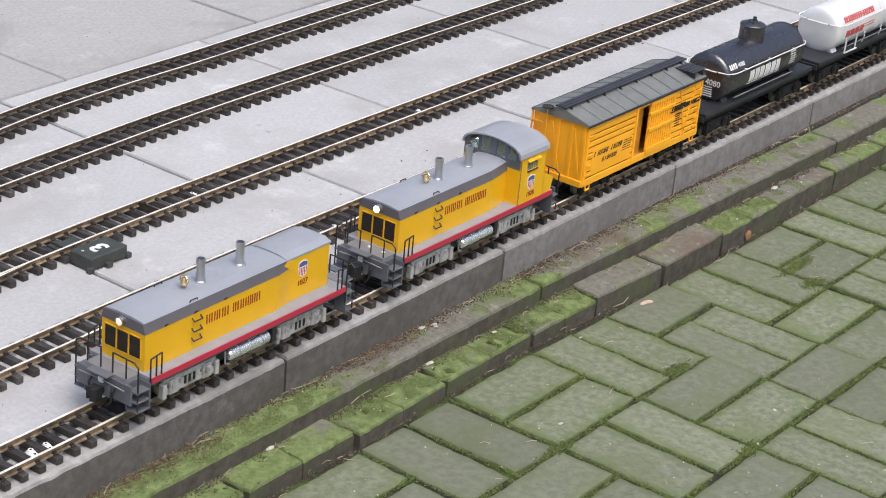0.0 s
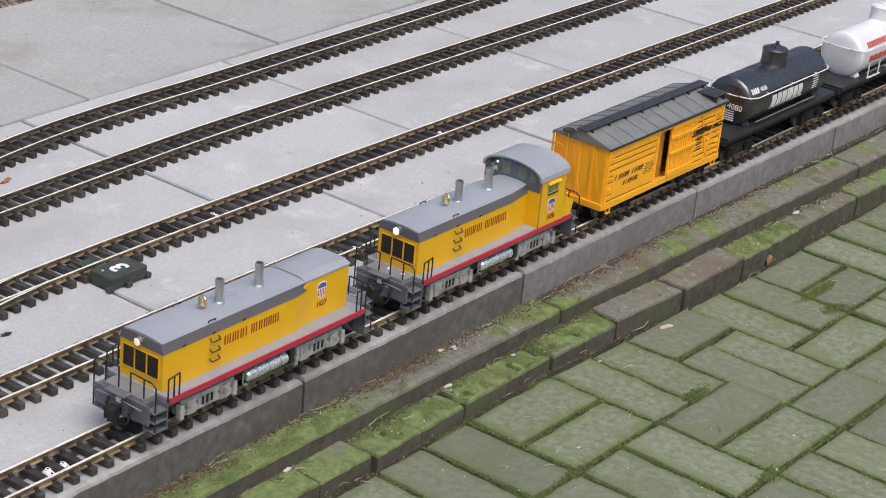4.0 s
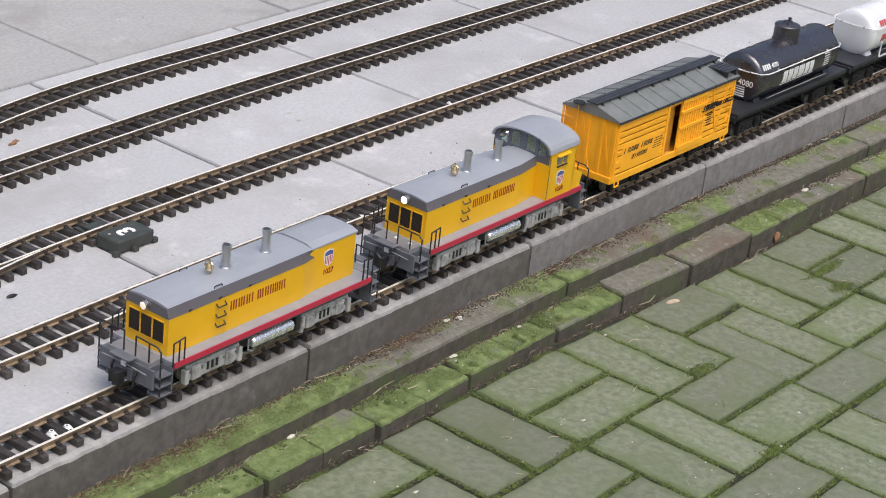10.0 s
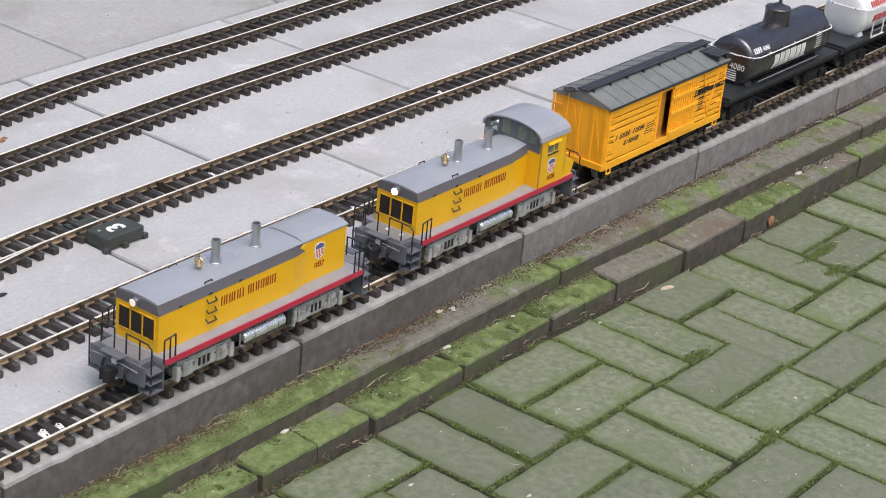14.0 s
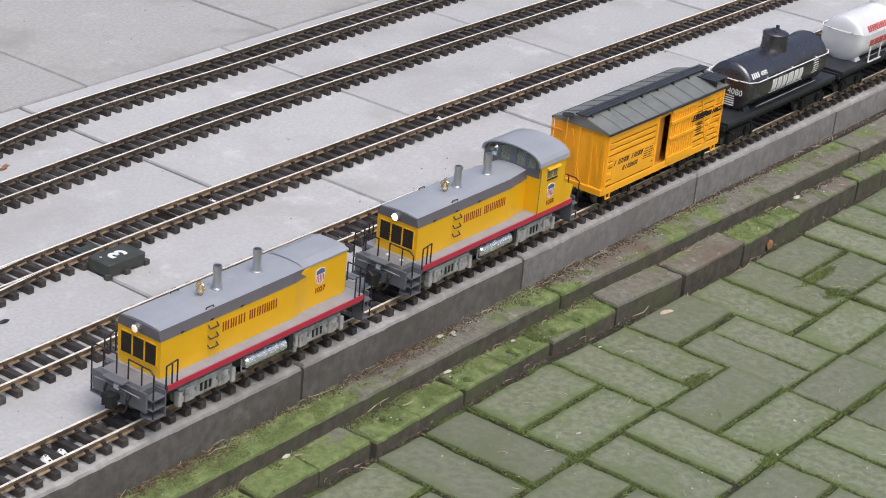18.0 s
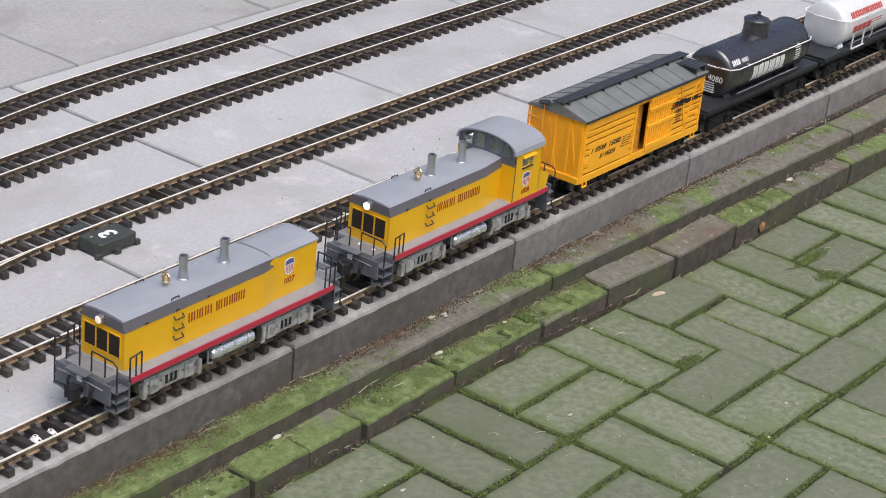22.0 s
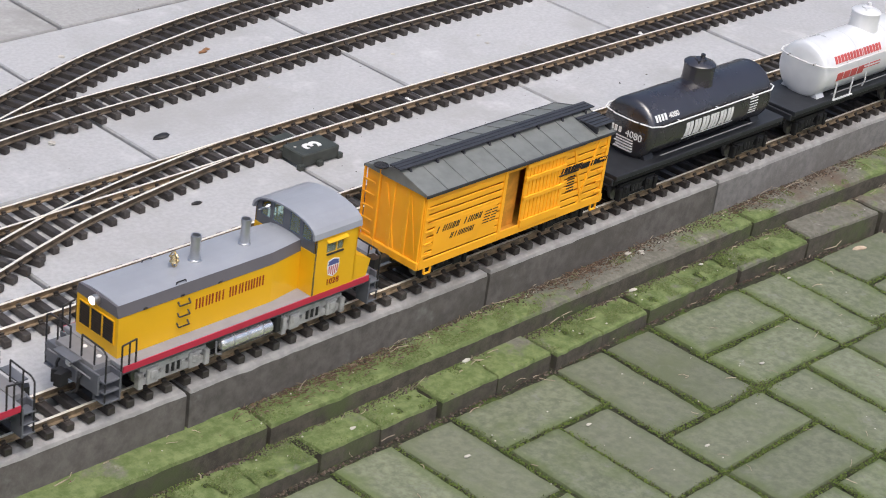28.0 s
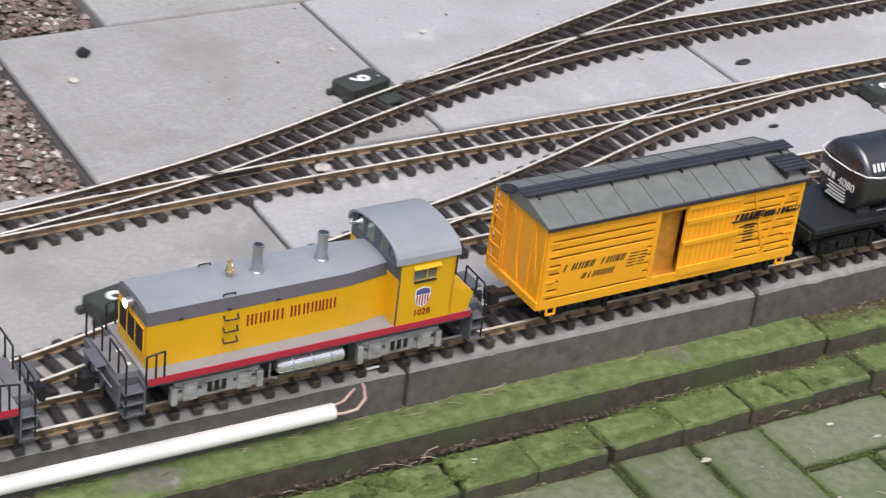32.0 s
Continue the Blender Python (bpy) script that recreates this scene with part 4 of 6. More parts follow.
def small_things():
    # rail joint clips on the ballastless track
    for x, y in ((0.303, 0.447), (0.325, 0.447), (-0.395, 0.036), (-0.373, 0.034), (0.88, 0.449), (-0.39, 0.216), (0.36, 0.226), (0.385, 0.226)):
        bm = box(-0.0062, 0.0062, -0.0085, 0.0085, 0.0, 0.0050, 0.0024)
        cyl((-0.0005, 0.0035, 0.003), (-0.0005, 0.0035, 0.0066), 0.0042, 0.0034, 12, bm)
        ob = new("track_clip", mesh_of(bm, "track_clip", WHITE))
        for u, v, h in ((-0.0005, 0.0035, 0.0068), (0.0012, -0.0052, 0.0052)):
            part("hole", cyl((u, v, h - 0.002), (u, v, h), 0.0016, seg=10), DARK, ob, "dark screw hole")
        ob.location, ob.rotation_euler = (x, y, 0.0004), (0, 0, radians(RNG.uniform(-30, 30)))
        tagged(ob, "small white clip lying between the rails", "clip", "track clips")
    # the white tube along the kerb and its wires
    tube = empty("cable_tube", pose(-1.066, -0.015, -0.033), "white plastic cable tube along the kerb face with two wire ends", "cable tube")
    bm = bmesh.new()
    lathe(((0.0095, -1.6), (0.0095, 0.0), (0.0078, 0.0), (0.0078, -0.02)), (0, 0, 0), "x", 20, bm)
    part("tube", bm, PVC, tube, smooth=True)
    part("white_wire", wire([(-0.01, 0.002, 0.003), (0.012, 0.0, 0.010), (0.026, 0.004, 0.021), (0.034, 0.013, 0.034), (0.036, 0.020, 0.040)], 0.0013, 8), PINK, tube, smooth=True)
    part("pink_wire", wire([(-0.01, -0.002, -0.002), (0.012, -0.004, -0.003), (0.026, -0.006, 0.0), (0.036, -0.004, 0.010), (0.036, 0.002, 0.022), (0.030, 0.010, 0.034)], 0.0015, 8), PINK, tube, smooth=True)
    part("wire_joint", cyl((0.030, 0.012, 0.034), (0.032, 0.016, 0.046), 0.0032, 0.0022, 10), PINK, tube)
    part("bare_end", wire([(0.034, 0.012, 0.036), (0.062, 0.008, 0.040)], 0.0016, 8), PVC, tube)
    # litter that lies loose
    for x, y, z, r, mat, lab, nm in ((-0.106, 0.537, 0, 0.010, DARK, "short dark twig lying on the slabs", "twig"), (-0.197, 0.347, 0, 0.006, DARK, "short dark twig lying on the slabs", "twig"),
                                     (-0.18, 0.475, 0, 0.004, DARK, "small dark crumb on the slabs", "crumb"), (0.147, 0.757, 0, 0.006, LEAF, "curled brown leaf on the slabs", "leaf"), (0.160, 0.764, 0, 0.005, LEAF, "curled brown leaf on the slabs", "leaf")):
        p = pebble(x, y, z, r, mat, lab, nm, 0.4)
        p.scale = (1.4, 0.6, 1)
    for x, y, r in ((0.30, -0.262, 0.004), (-0.655, -0.155, 0.006), (-0.02, -0.225, 0.0035), (-0.20, -0.185, 0.004), (0.07, -0.345, 0.0035), (0.55, -0.13, 0.003), (0.82, -0.18, 0.0032), (-0.60, -0.19, 0.004), (-0.47, -0.15, 0.004), (-0.43, -0.19, 0.004)):
        pebble(x, y, paver_z(x) + 0.0008, r * 0.8, PALE, "small pale pebble on the ground", "pebble", 0.28).scale = (1.5, 0.75, 1)
    for x, y, z, r in ((0.30, -0.012, UZ, 0.006), (0.322, -0.018, UZ, 0.005), (0.42, -0.058, LZ, 0.004), (-0.07, -0.053, LZ, 0.006), (0.27, -0.052, LZ, 0.006), (1.27, -0.07, LZ, 0.008), (-0.30, -0.085, LZ, 0.004)):
        pebble(x, y, z + 0.001, r * 0.8, PALE, "small pale pebble on the edging", "pebble", 0.3).scale = (1.5, 0.7, 1)
    for x, y, r in ((-0.876, 0.405, 0.011), (-1.076, 0.756, 0.008), (-0.69, 0.75, 0.005), (0.60, 0.56, 0.004), (0.44, 0.50, 0.004), (-0.53, 0.77, 0.006), (-0.058, 0.847, 0.005), (-0.252, 0.598, 0.006), (0.612, 0.592, 0.004), (0.419, 0.602, 0.004)):
        p = pebble(x, y, 0.012 if abs(x + 0.876) < 0.01 else 0.0, r, PALE, "small pale crumb lying on the slabs", "pale_crumb", 0.35)
    p = pebble(0.745, -0.128, paver_z(0.745), 0.009, LEAF_PALE, "pale curled dry leaf on the bricks", "dry_leaf", 0.3)
    p.scale = (1.5, 0.6, 1)
    p.rotation_euler = (0, 0, radians(-20))
    p = pebble(1.105, -0.112, paver_z(1.1) + 0.008, 0.010, LEAF, "red-brown dead leaf leaning on the edging", "leaf", 0.7)
    p.scale = (0.9, 0.4, 1.3)
    p = pebble(-1.036, 0.830, 0, 0.010, DARK, "dark round pebble on a slab", "pebble", 0.6)


# ---- the train ----
def stand(x, s=0.0):
    """The pose of a vehicle whose middle is x along the main track, s metres on."""
    u = x - s
    a, b = main_y(u - 0.12), main_y(u + 0.12)
    return pose(u, (a + b) / 2, RT, 0, 0, math.degrees(math.atan2(b - a, 0.24)))


class Builder:
    """Builds parts of one vehicle in train coordinates: x along the train, y from the track's middle, z over the slabs."""

    def __init__(self, thing, x0):
        self.thing, self.x0 = thing, x0

    def __call__(self, name, bm, mat, parent=None, label="", smooth=False):
        bmesh.ops.translate(bm, verts=bm.verts, vec=(-self.x0, 0, -RT))
        return part(name, bm, mat, parent or self.thing, label, smooth)


WHEELS = []


def wheelset(b, x, r=0.0155, mat=None):
    bm = bmesh.new()
    for s in (-1, 1):
        lathe(((0.004, 0.0165 * s), (r - 0.002, 0.0165 * s), (r, 0.018 * s), (r, 0.0235 * s), (r - 0.003, 0.0245 * s), (r - 0.004, 0.0225 * s), (0.005, 0.0225 * s), (0.004, 0.025 * s)), (0, 0, 0), "y", 20, bm)
        for k in range(4):
            a = k * math.pi / 2
            box(-0.0015 + math.cos(a) * 0.007, 0.0015 + math.cos(a) * 0.007, 0.0225 * s, 0.0232 * s, -0.0015 + math.sin(a) * 0.007, 0.0015 + math.sin(a) * 0.007, bm=bm)
    cyl((0, -0.026, 0), (0, 0.026, 0), 0.0028, seg=8, bm=bm)
    ob = part("wheelset", bm, mat or IRON, b.thing)
    ob.location = (x - b.x0, 0, r)
    WHEELS.append((ob, r))


def shield(b, x, y, z, side, parent):
    """A plain shield: a white field with red stripes under a blue chief."""
    out = ((-0.0072, 0.0085), (0, 0.0105), (0.0072, 0.0085), (0.0078, 0.002), (0.0060, -0.006), (0, -0.0095), (-0.0060, -0.006), (-0.0078, 0.002))

    def flat(name, pts, d0, d1, mat, par):
        return b(name, prism([(x + 1.25 * u, z + 1.25 * v) for u, v in pts], y + side * d0, y + side * d1, "y"), mat, par)
    base = flat("shield", out, 0.0, 0.0006, WHITE, parent)
    flat("chief", ((-0.0066, 0.0036), (0.0066, 0.0036), (0.0062, 0.0078), (0, 0.0095), (-0.0062, 0.0078)), 0.0006, 0.0009, BLUE, base)
    for k in range(5):
        u = -0.0052 + 0.0026 * k
        lo = -0.0078 + abs(u) * 0.55
        flat("stripe", ((u - 0.0006, lo), (u + 0.0006, lo), (u + 0.0006, 0.0026), (u - 0.0006, 0.0026)), 0.0006, 0.0009, SIGN_RED, base)


def number_on(b, words, size, x, y, z, side, mat, parent=None, rot=None):
    t = new("number", text_mesh(words, size, "number", mat, 0.0003))
    t.parent = parent or b.thing
    t.matrix_basis = pose(x - b.x0, y, z - RT, 90, 0, 0 if side < 0 else 180) if rot is None else rot
    return t


def coupler(b, x, d, z=0.048):
    bm = box(min(x, x - d * 0.03), max(x, x - d * 0.03), -0.005, 0.005, z - 0.004, z + 0.004, 0.001)
    prism(((x, -0.007), (x + d * 0.012, -0.009), (x + d * 0.016, -0.002), (x + d * 0.009, 0.001), (x + d * 0.013, 0.007), (x, 0.006)), z - 0.008, z + 0.008, "z", bm=bm)
    b("coupler", bm, DARK)


def railing(b, pts, name="handrail"):
    return b(name, wire(pts, 0.0011, 6), DARK)


def truck(b, x, length=0.094, axles=(-0.030, 0.030), z0=0.023, mat=None, y=0.0405):
    """A bogie: two side frames with journal boxes and springs, and its wheelsets."""
    mat = mat or TRUCK_GREY
    t = b("truck", box(x - 0.012, x + 0.012, -0.034, 0.034, 0.036, 0.050, 0.001), DARK)
    for s in (-1, 1):
        h = length / 2
        yo, yi = s * y, s * (y - 0.005)
        f = bmesh.new()
        prism(((x - h, 0.050), (x + h, 0.050), (x + h, 0.046), (x + h - 0.012, 0.043), (x + 0.014, 0.043), (x + 0.010, 0.030), (x - 0.010, 0.030), (x - 0.014, 0.043), (x - h + 0.012, 0.043), (x - h, 0.046)), yi, yo, "y", bm=f)
        box(x - h, x + h, min(yi, yo), max(yi, yo), z0 + 0.004, z0 + (0.013 if mat is TRUCK_GREY else 0.009), 0.0008, bm=f)
        if mat is TRUCK_GREY:
            box(x - h + 0.004, x + h - 0.004, min(yi, yo), max(yi, yo), 0.0405, 0.0435, 0.0006, bm=f)
            for u in (-0.0145, 0.0145):
                box(x + u - 0.003, x + u + 0.003, min(yi, yo + s * 0.001), max(yi, yo + s * 0.001), z0 + 0.012, 0.042, 0.0006, bm=f)
        fr = b("side_frame", f, mat, t)
        for a in axles:
            j = box(x + a - 0.008, x + a + 0.008, min(yi, yo + s * 0.003), max(yi, yo + s * 0.003), z0 + 0.004, 0.047, 0.0012)
            box(x + a - 0.005, x + a + 0.005, min(yi, yo + s * 0.005), max(yi, yo + s * 0.005), z0 + 0.012, z0 + 0.022, 0.0012, bm=j)
            b("journal_box", j, mat, fr)
        for a in (-0.008, 0.0, 0.008):
            b("spring", cyl((x + a, s * (y - 0.002), z0 + 0.009), (x + a, s * (y - 0.002), 0.043), 0.0032, seg=8), DARK, fr)
        for u in (x - h - 0.0005, x + h + 0.0005):
            b("brake_shoe", box(u - 0.0035, u + 0.0035, min(yi, yo + s * 0.004), max(yi, yo + s * 0.004), z0 + 0.002, 0.045, 0.001), mat, fr)
    for a in axles:
        wheelset(b, x + a)


def locomotive(front, cab):
    """A yellow switcher, its front towards -x; with a cab at the back, or without one."""
    x0 = front + 0.175
    what = "yellow model switcher locomotive with grey roof and an arched cab" if cab else "yellow cabless model switcher locomotive with grey roof"
    loco = empty("locomotive", stand(x0), what, "locomotive", "model locomotives")
    b = Builder(loco, x0)
    F = front
    HW, DW = 0.0362, 0.0535
    kink = F + (0.245 if not cab else 0.222)
    back = F + (0.353 if not cab else 0.272)
    # frame and deck
    deck = b("deck", box(F - 0.005, F + 0.368, -DW + 0.0012, DW - 0.0012, 0.0655, 0.0715, 0.0006), WALK_GREY)
    b("frame", box(F - 0.026, F + 0.37, -0.030, 0.030, 0.049, 0.0655), STEP_GREY)
    for s in (-1, 1):
        y0, y1 = sorted((s * (DW - 0.0012), s * DW))
        b("red_stripe", box(F - 0.004, F + 0.367, y0, y1, 0.0632, 0.0708), RED, label="red side stripe")
        y0, y1 = sorted((s * 0.044, s * (DW - 0.0045)))
        b("side_sill", box(F - 0.004, F + 0.367, y0, y1, 0.0575, 0.0655, 0.0004), STEP_GREY)
    # hood
    hood = bmesh.new()
    box(F, kink, -HW, HW, 0.0715, 0.1215, bm=hood)
    if cab:
        prism(((-HW, 0.0715), (HW, 0.0715), (HW, 0.1215), (-HW, 0.1215)), kink, back, "x", bm=hood, taper=0.80)
    else:
        prism(((-HW, 0.0715), (HW, 0.0715), (HW, 0.1215), (-HW, 0.1215)), kink, kink + 0.028, "x", bm=hood, taper=0.86)
        rear = box(kink + 0.022, back, -HW * 0.86, HW * 0.86, 0.0715, 0.1325)
        wedge = prism(((kink - 0.004, 0.1212), (kink + 0.030, 0.1212), (kink + 0.030, 0.1325), (kink + 0.024, 0.1325)), -HW * 0.90, HW * 0.90, "y")
    hd = b("hood", hood, YELLOW, label="glossy yellow engine hood")
    if not cab:
        b("rear_hood", rear, YELLOW, hd)
        b("hood_shoulder", wedge, YELLOW, hd)
    roof = bmesh.new()
    arch = ((-HW - 0.0006, 0.1218), (HW + 0.0006, 0.1218), (HW - 0.0035, 0.1345), (0.016, 0.1356), (0, 0.1360), (-0.016, 0.1356), (-HW + 0.0035, 0.1345))
    lid = ((-HW + 0.0036, 0.1346), (HW - 0.0036, 0.1346), (0.017, 0.1366), (0, 0.1371), (-0.017, 0.1366))
    prism(arch, F - 0.001, kink, "x", bm=roof)
    if cab:
        prism(arch, kink, back, "x", bm=roof, taper=0.80)
    else:
        prism(arch, kink, kink + 0.025, "x", bm=roof, taper=0.88)
    b("hood_band", roof, BAND_GREY, hd, "dark grey sloping edge of the hood roof")
    b("hood_roof", prism(lid, F + 0.002, kink if cab else kink + 0.022, "x"), ROOF_GREY, hd, "light grey roof")
    if cab:
        b("hood_roof_end", prism(lid, kink, back, "x", taper=0.80), ROOF_GREY, hd)
    else:
        e = HW * 0.89
        b("rear_roof", prism(((-e, 0.1325), (e, 0.1325), (e, 0.1350), (0.02, 0.1388), (0, 0.1394), (-0.02, 0.1388), (-e, 0.1350)), kink + 0.019, back + 0.002, "x"), ROOF_GREY, hd, "raised light grey roof section")
    # radiator shutters
    for k in (-1, 0, 1):
        y = 0.0205 * k
        fr = bmesh.new()
        for u0, u1, v0, v1 in ((-0.0101, 0.0101, 0.1147, 0.1158), (-0.0101, 0.0101, 0.0855, 0.0866), (-0.0101, -0.0091, 0.0855, 0.1158), (0.0091, 0.0101, 0.0855, 0.1158)):
            box(F - 0.0016, F + 0.001, y + u0, y + u1, v0, v1, bm=fr)
        sh = b("shutter_frame", fr, YELLOW, hd)
        bm = box(F - 0.0006, F + 0.001, y - 0.0091, y + 0.0091, 0.0866, 0.1147)
        for i in range(9):
            box(F - 0.0013, F, y - 0.0090, y + 0.0090, 0.0872 + i * 0.0031, 0.0890 + i * 0.0031, bm=bm)
        b("shutter", bm, SHUTTER, sh, "dark slatted radiator shutter")
    # headlight
    hl = b("headlight", lathe(((0.0048, -0.0085), (0.0058, -0.0080), (0.0060, -0.0030), (0.0052, 0.002)), (F, 0, 0.1295), "x", 18), TINT, hd, "small round headlight", True)
    b("lens", lathe(((0.0001, -0.0096), (0.0036, -0.0096), (0.0050, -0.0086)), (F, 0, 0.1295), "x", 16), LAMP if cab else LAMP_DIM, hl, "lit lamp glass" if cab else "faintly lit lamp glass", True)
    # bell and stacks
    bell = b("bell", lathe(((0.0052, 0.0), (0.0054, 0.0008), (0.0043, 0.0028), (0.0037, 0.0062), (0.0026, 0.0084), (0.0006, 0.0092)), (F + 0.104, 0, 0.1432), "z", 18), BRASS, hd, "polished brass bell", True)
    bm = wire([(F + 0.104, -0.0064, 0.1475), (F + 0.104, -0.0058, 0.1515), (F + 0.104, -0.003, 0.1538), (F + 0.104, 0.003, 0.1538), (F + 0.104, 0.0058, 0.1515), (F + 0.104, 0.0064, 0.1475)], 0.0009)
    for y in (-0.0064, 0.0064):
        lathe(((0.0003, -0.0018), (0.0016, -0.0010), (0.0018, 0.0), (0.0016, 0.0010), (0.0003, 0.0018)), (F + 0.104, y, 0.1478), "z", 10, bm)
    lathe(((0.0003, -0.0018), (0.0017, -0.0010), (0.0020, 0.0), (0.0017, 0.0010), (0.0003, 0.0018)), (F + 0.104, 0, 0.1556), "z", 10, bm)
    b("yoke", bm, BRASS, bell, smooth=True)
    b("bell_stand", wire([(F + 0.104, -0.0064, 0.1475), (F + 0.104, -0.0045, 0.1405), (F + 0.104, 0, 0.1365), (F + 0.104, 0.0045, 0.1405), (F + 0.104, 0.0064, 0.1475)], 0.0008), BRASS, bell)
    for dx in (0.134, 0.208):
        st = lathe(((0.0078, 0.0), (0.0078, 0.0012), (0.0060, 0.0022), (0.0054, 0.026), (0.0062, 0.0262), (0.0062, 0.0318), (0.0046, 0.0318), (0.0042, 0.018)), (F + dx, 0, 0.1368), "z", 18)
        b("exhaust_pipe", st, STEEL, hd, "brushed steel exhaust pipe", True)
    # rungs and eyes on the hood side
    for s in (-1, 1):
        for z in (0.0855, 0.0985, 0.1125):
            y = s * HW
            b("grab_iron", wire([(F + 0.082, y, z + 0.004), (F + 0.082, y + s * 0.004, z), (F + 0.097, y + s * 0.004, z), (F + 0.097, y, z + 0.004)], 0.0009), DARK, hd)
        b("grab_iron", wire([(F + 0.083, s * (HW - 0.006), 0.1345), (F + 0.084, s * (HW - 0.006), 0.1375), (F + 0.096, s * (HW - 0.006), 0.1375), (F + 0.097, s * (HW - 0.006), 0.1345)], 0.0008), DARK, hd)
        for dx in (0.034, 0.086, 0.140):
            b("lifting_eye", wire([(F + dx, s * (HW - 0.001), 0.121), (F + dx, s * (HW + 0.002), 0.1245), (F + dx + 0.003, s * (HW + 0.002), 0.1245), (F + dx + 0.003, s * (HW - 0.001), 0.121)], 0.0009), DARK, hd)
        # lettering as plain blocks
        wid = (0.0068, 0.0074, 0.0019, 0.0078, 0.0074, -0.0035, 0.0062, 0.0076, 0.0070, 0.0019, 0.0058, 0.0019, 0.0068)
        y0, y1 = sorted((s * HW, s * (HW + 0.0004)))
        lx = F + 0.108
        b("lettering", letters(wid, 0.0024, lx, 0.0985, 0.0130, y0, y1, 0.0, 0.0020), LETTER_RED, hd, "line of dark red lettering")
        y0, y1 = sorted((s * HW * 0.96, s * (HW * 0.96 + 0.0006)))
        if not cab:
            b("small_lettering", bars((0.002, 0.003, 0.002, 0.003), 0.0008, F + 0.262, 0.119, 0.003, *sorted((s * HW * 0.861, s * (HW * 0.861 + 0.0004)))), ORANGE, hd)
    # end platforms, steps, rails, couplers
    for e, d in ((F - 0.029, -1), (F + 0.386, 1)):
        inner = F - 0.006 if d < 0 else F + 0.3685
        a, c = sorted((e, inner))
        b("end_platform", box(a, c, -0.034, 0.034, 0.0640, 0.0716, 0.0005), DECK_GREY)
        pilot = box(min(e, e + d * 0.003), max(e, e + d * 0.003), -0.046, 0.046, 0.040, 0.0665, 0.0006)
        box(min(e + d * 0.003, e + d * 0.006), max(e + d * 0.003, e + d * 0.006), -0.012, 0.012, 0.040, 0.056, 0.0006, bm=pilot)
        b("pilot", pilot, STEP_GREY)
        for s in (-1, 1):
            st = bmesh.new()
            for z, w in ((0.031, 0.0), (0.044, 0.002), (0.057, 0.004)):
                y0, y1 = sorted((s * (0.0345 + w), s * 0.0535))
                box(a, c, y0, y1, z, z + 0.0022, 0.0004, bm=st)
            y0, y1 = sorted((s * 0.0341, s * 0.0360))
            box(a, c, y0, y1, 0.030, 0.066, bm=st)
            wall = inner
            y0, y1 = sorted((s * 0.0355, s * 0.0535))
            box(min(wall, wall + d * 0.002), max(wall, wall + d * 0.002), y0, y1, 0.030, 0.066, bm=st)
            b("steps", st, STEP_GREY)
            if not (cab and d > 0):
                railing(b, [(inner, s * 0.0525, 0.046), (inner, s * 0.0525, 0.0975), (inner - d * 0.019, s * 0.0525, 0.1005), (inner - d * 0.019, s * 0.0525, 0.071)])
                railing(b, [(inner - d * 0.010, s * 0.0525, 0.0985), (inner - d * 0.010, s * 0.0525, 0.071)])
            railing(b, [(e - d * 0.002, s * 0.0525, 0.033), (e - d * 0.002, s * 0.0525, 0.093), (e - d * 0.002, s * 0.046, 0.0975), (e - d * 0.002, s * 0.010, 0.0985), (e - d * 0.002, s * 0.010, 0.0715)])
            railing(b, [(e - d * 0.002, s * 0.0325, 0.0978), (e - d * 0.002, s * 0.0325, 0.0715)])
        for s in (-1, 1):
            b("air_hose", wire([(e + d * 0.003, s * 0.020, 0.058), (e + d * 0.008, s * 0.020, 0.052), (e + d * 0.008, s * 0.017, 0.036), (e + d * 0.010, s * 0.012, 0.031)], 0.0017, 6), DARK)
        bm = box(min(e + d * 0.0062, e + d * 0.009), max(e + d * 0.0062, e + d * 0.009), -0.004, 0.004, 0.058, 0.065, 0.0006)
        b("coupler_lever", wire([(e + d * 0.007, -0.038, 0.060), (e + d * 0.008, -0.004, 0.062), (e + d * 0.008, 0.004, 0.062), (e + d * 0.007, 0.038, 0.060)], 0.0010), DECK_GREY)
        b("bracket", bm, WHITE if d < 0 else DECK_GREY)
        coupler(b, e + d * 0.012, d)
        b("drop_step", box(min(e + d * 0.003, e + d * 0.016), max(e + d * 0.003, e + d * 0.016), -0.017, 0.017, 0.0715, 0.0735, 0.0004), STEP_GREY)
    truck(b, F + 0.077)
    truck(b, F + 0.289)
    # tanks under the sill
    for s in (-1, 1):
        tk = b("air_tank", lathe(((0.001, 0.0), (0.006, 0.001), (0.0084, 0.004), (0.0084, 0.076), (0.006, 0.079), (0.001, 0.080)), (F + 0.140, s * 0.0435, 0.0462), "x", 20), BRIGHT, label="bright silver air tank", smooth=True)
        for dx in (0.018, 0.040, 0.062):
            b("strap", lathe(((0.0080, 0.0), (0.0088, 0.0), (0.0088, 0.0014), (0.0080, 0.0014)), (F + 0.140 + dx - 0.001, s * 0.0435, 0.0462), "x", 20), STEEL, tk)
        b("pipe", wire([(F + 0.131, s * 0.050, 0.056), (F + 0.131, s * 0.050, 0.040), (F + 0.140, s * 0.050, 0.036)], 0.0012), DECK_GREY)
        b("bracket", box(F + 0.222, F + 0.230, *sorted((s * 0.036, s * 0.050)), 0.036, 0.058, 0.001), DARK)
        b("sand_pipe", box(F + 0.234, F + 0.240, *sorted((s * 0.040, s * 0.050)), 0.038, 0.052, 0.001), TRUCK_GREY)
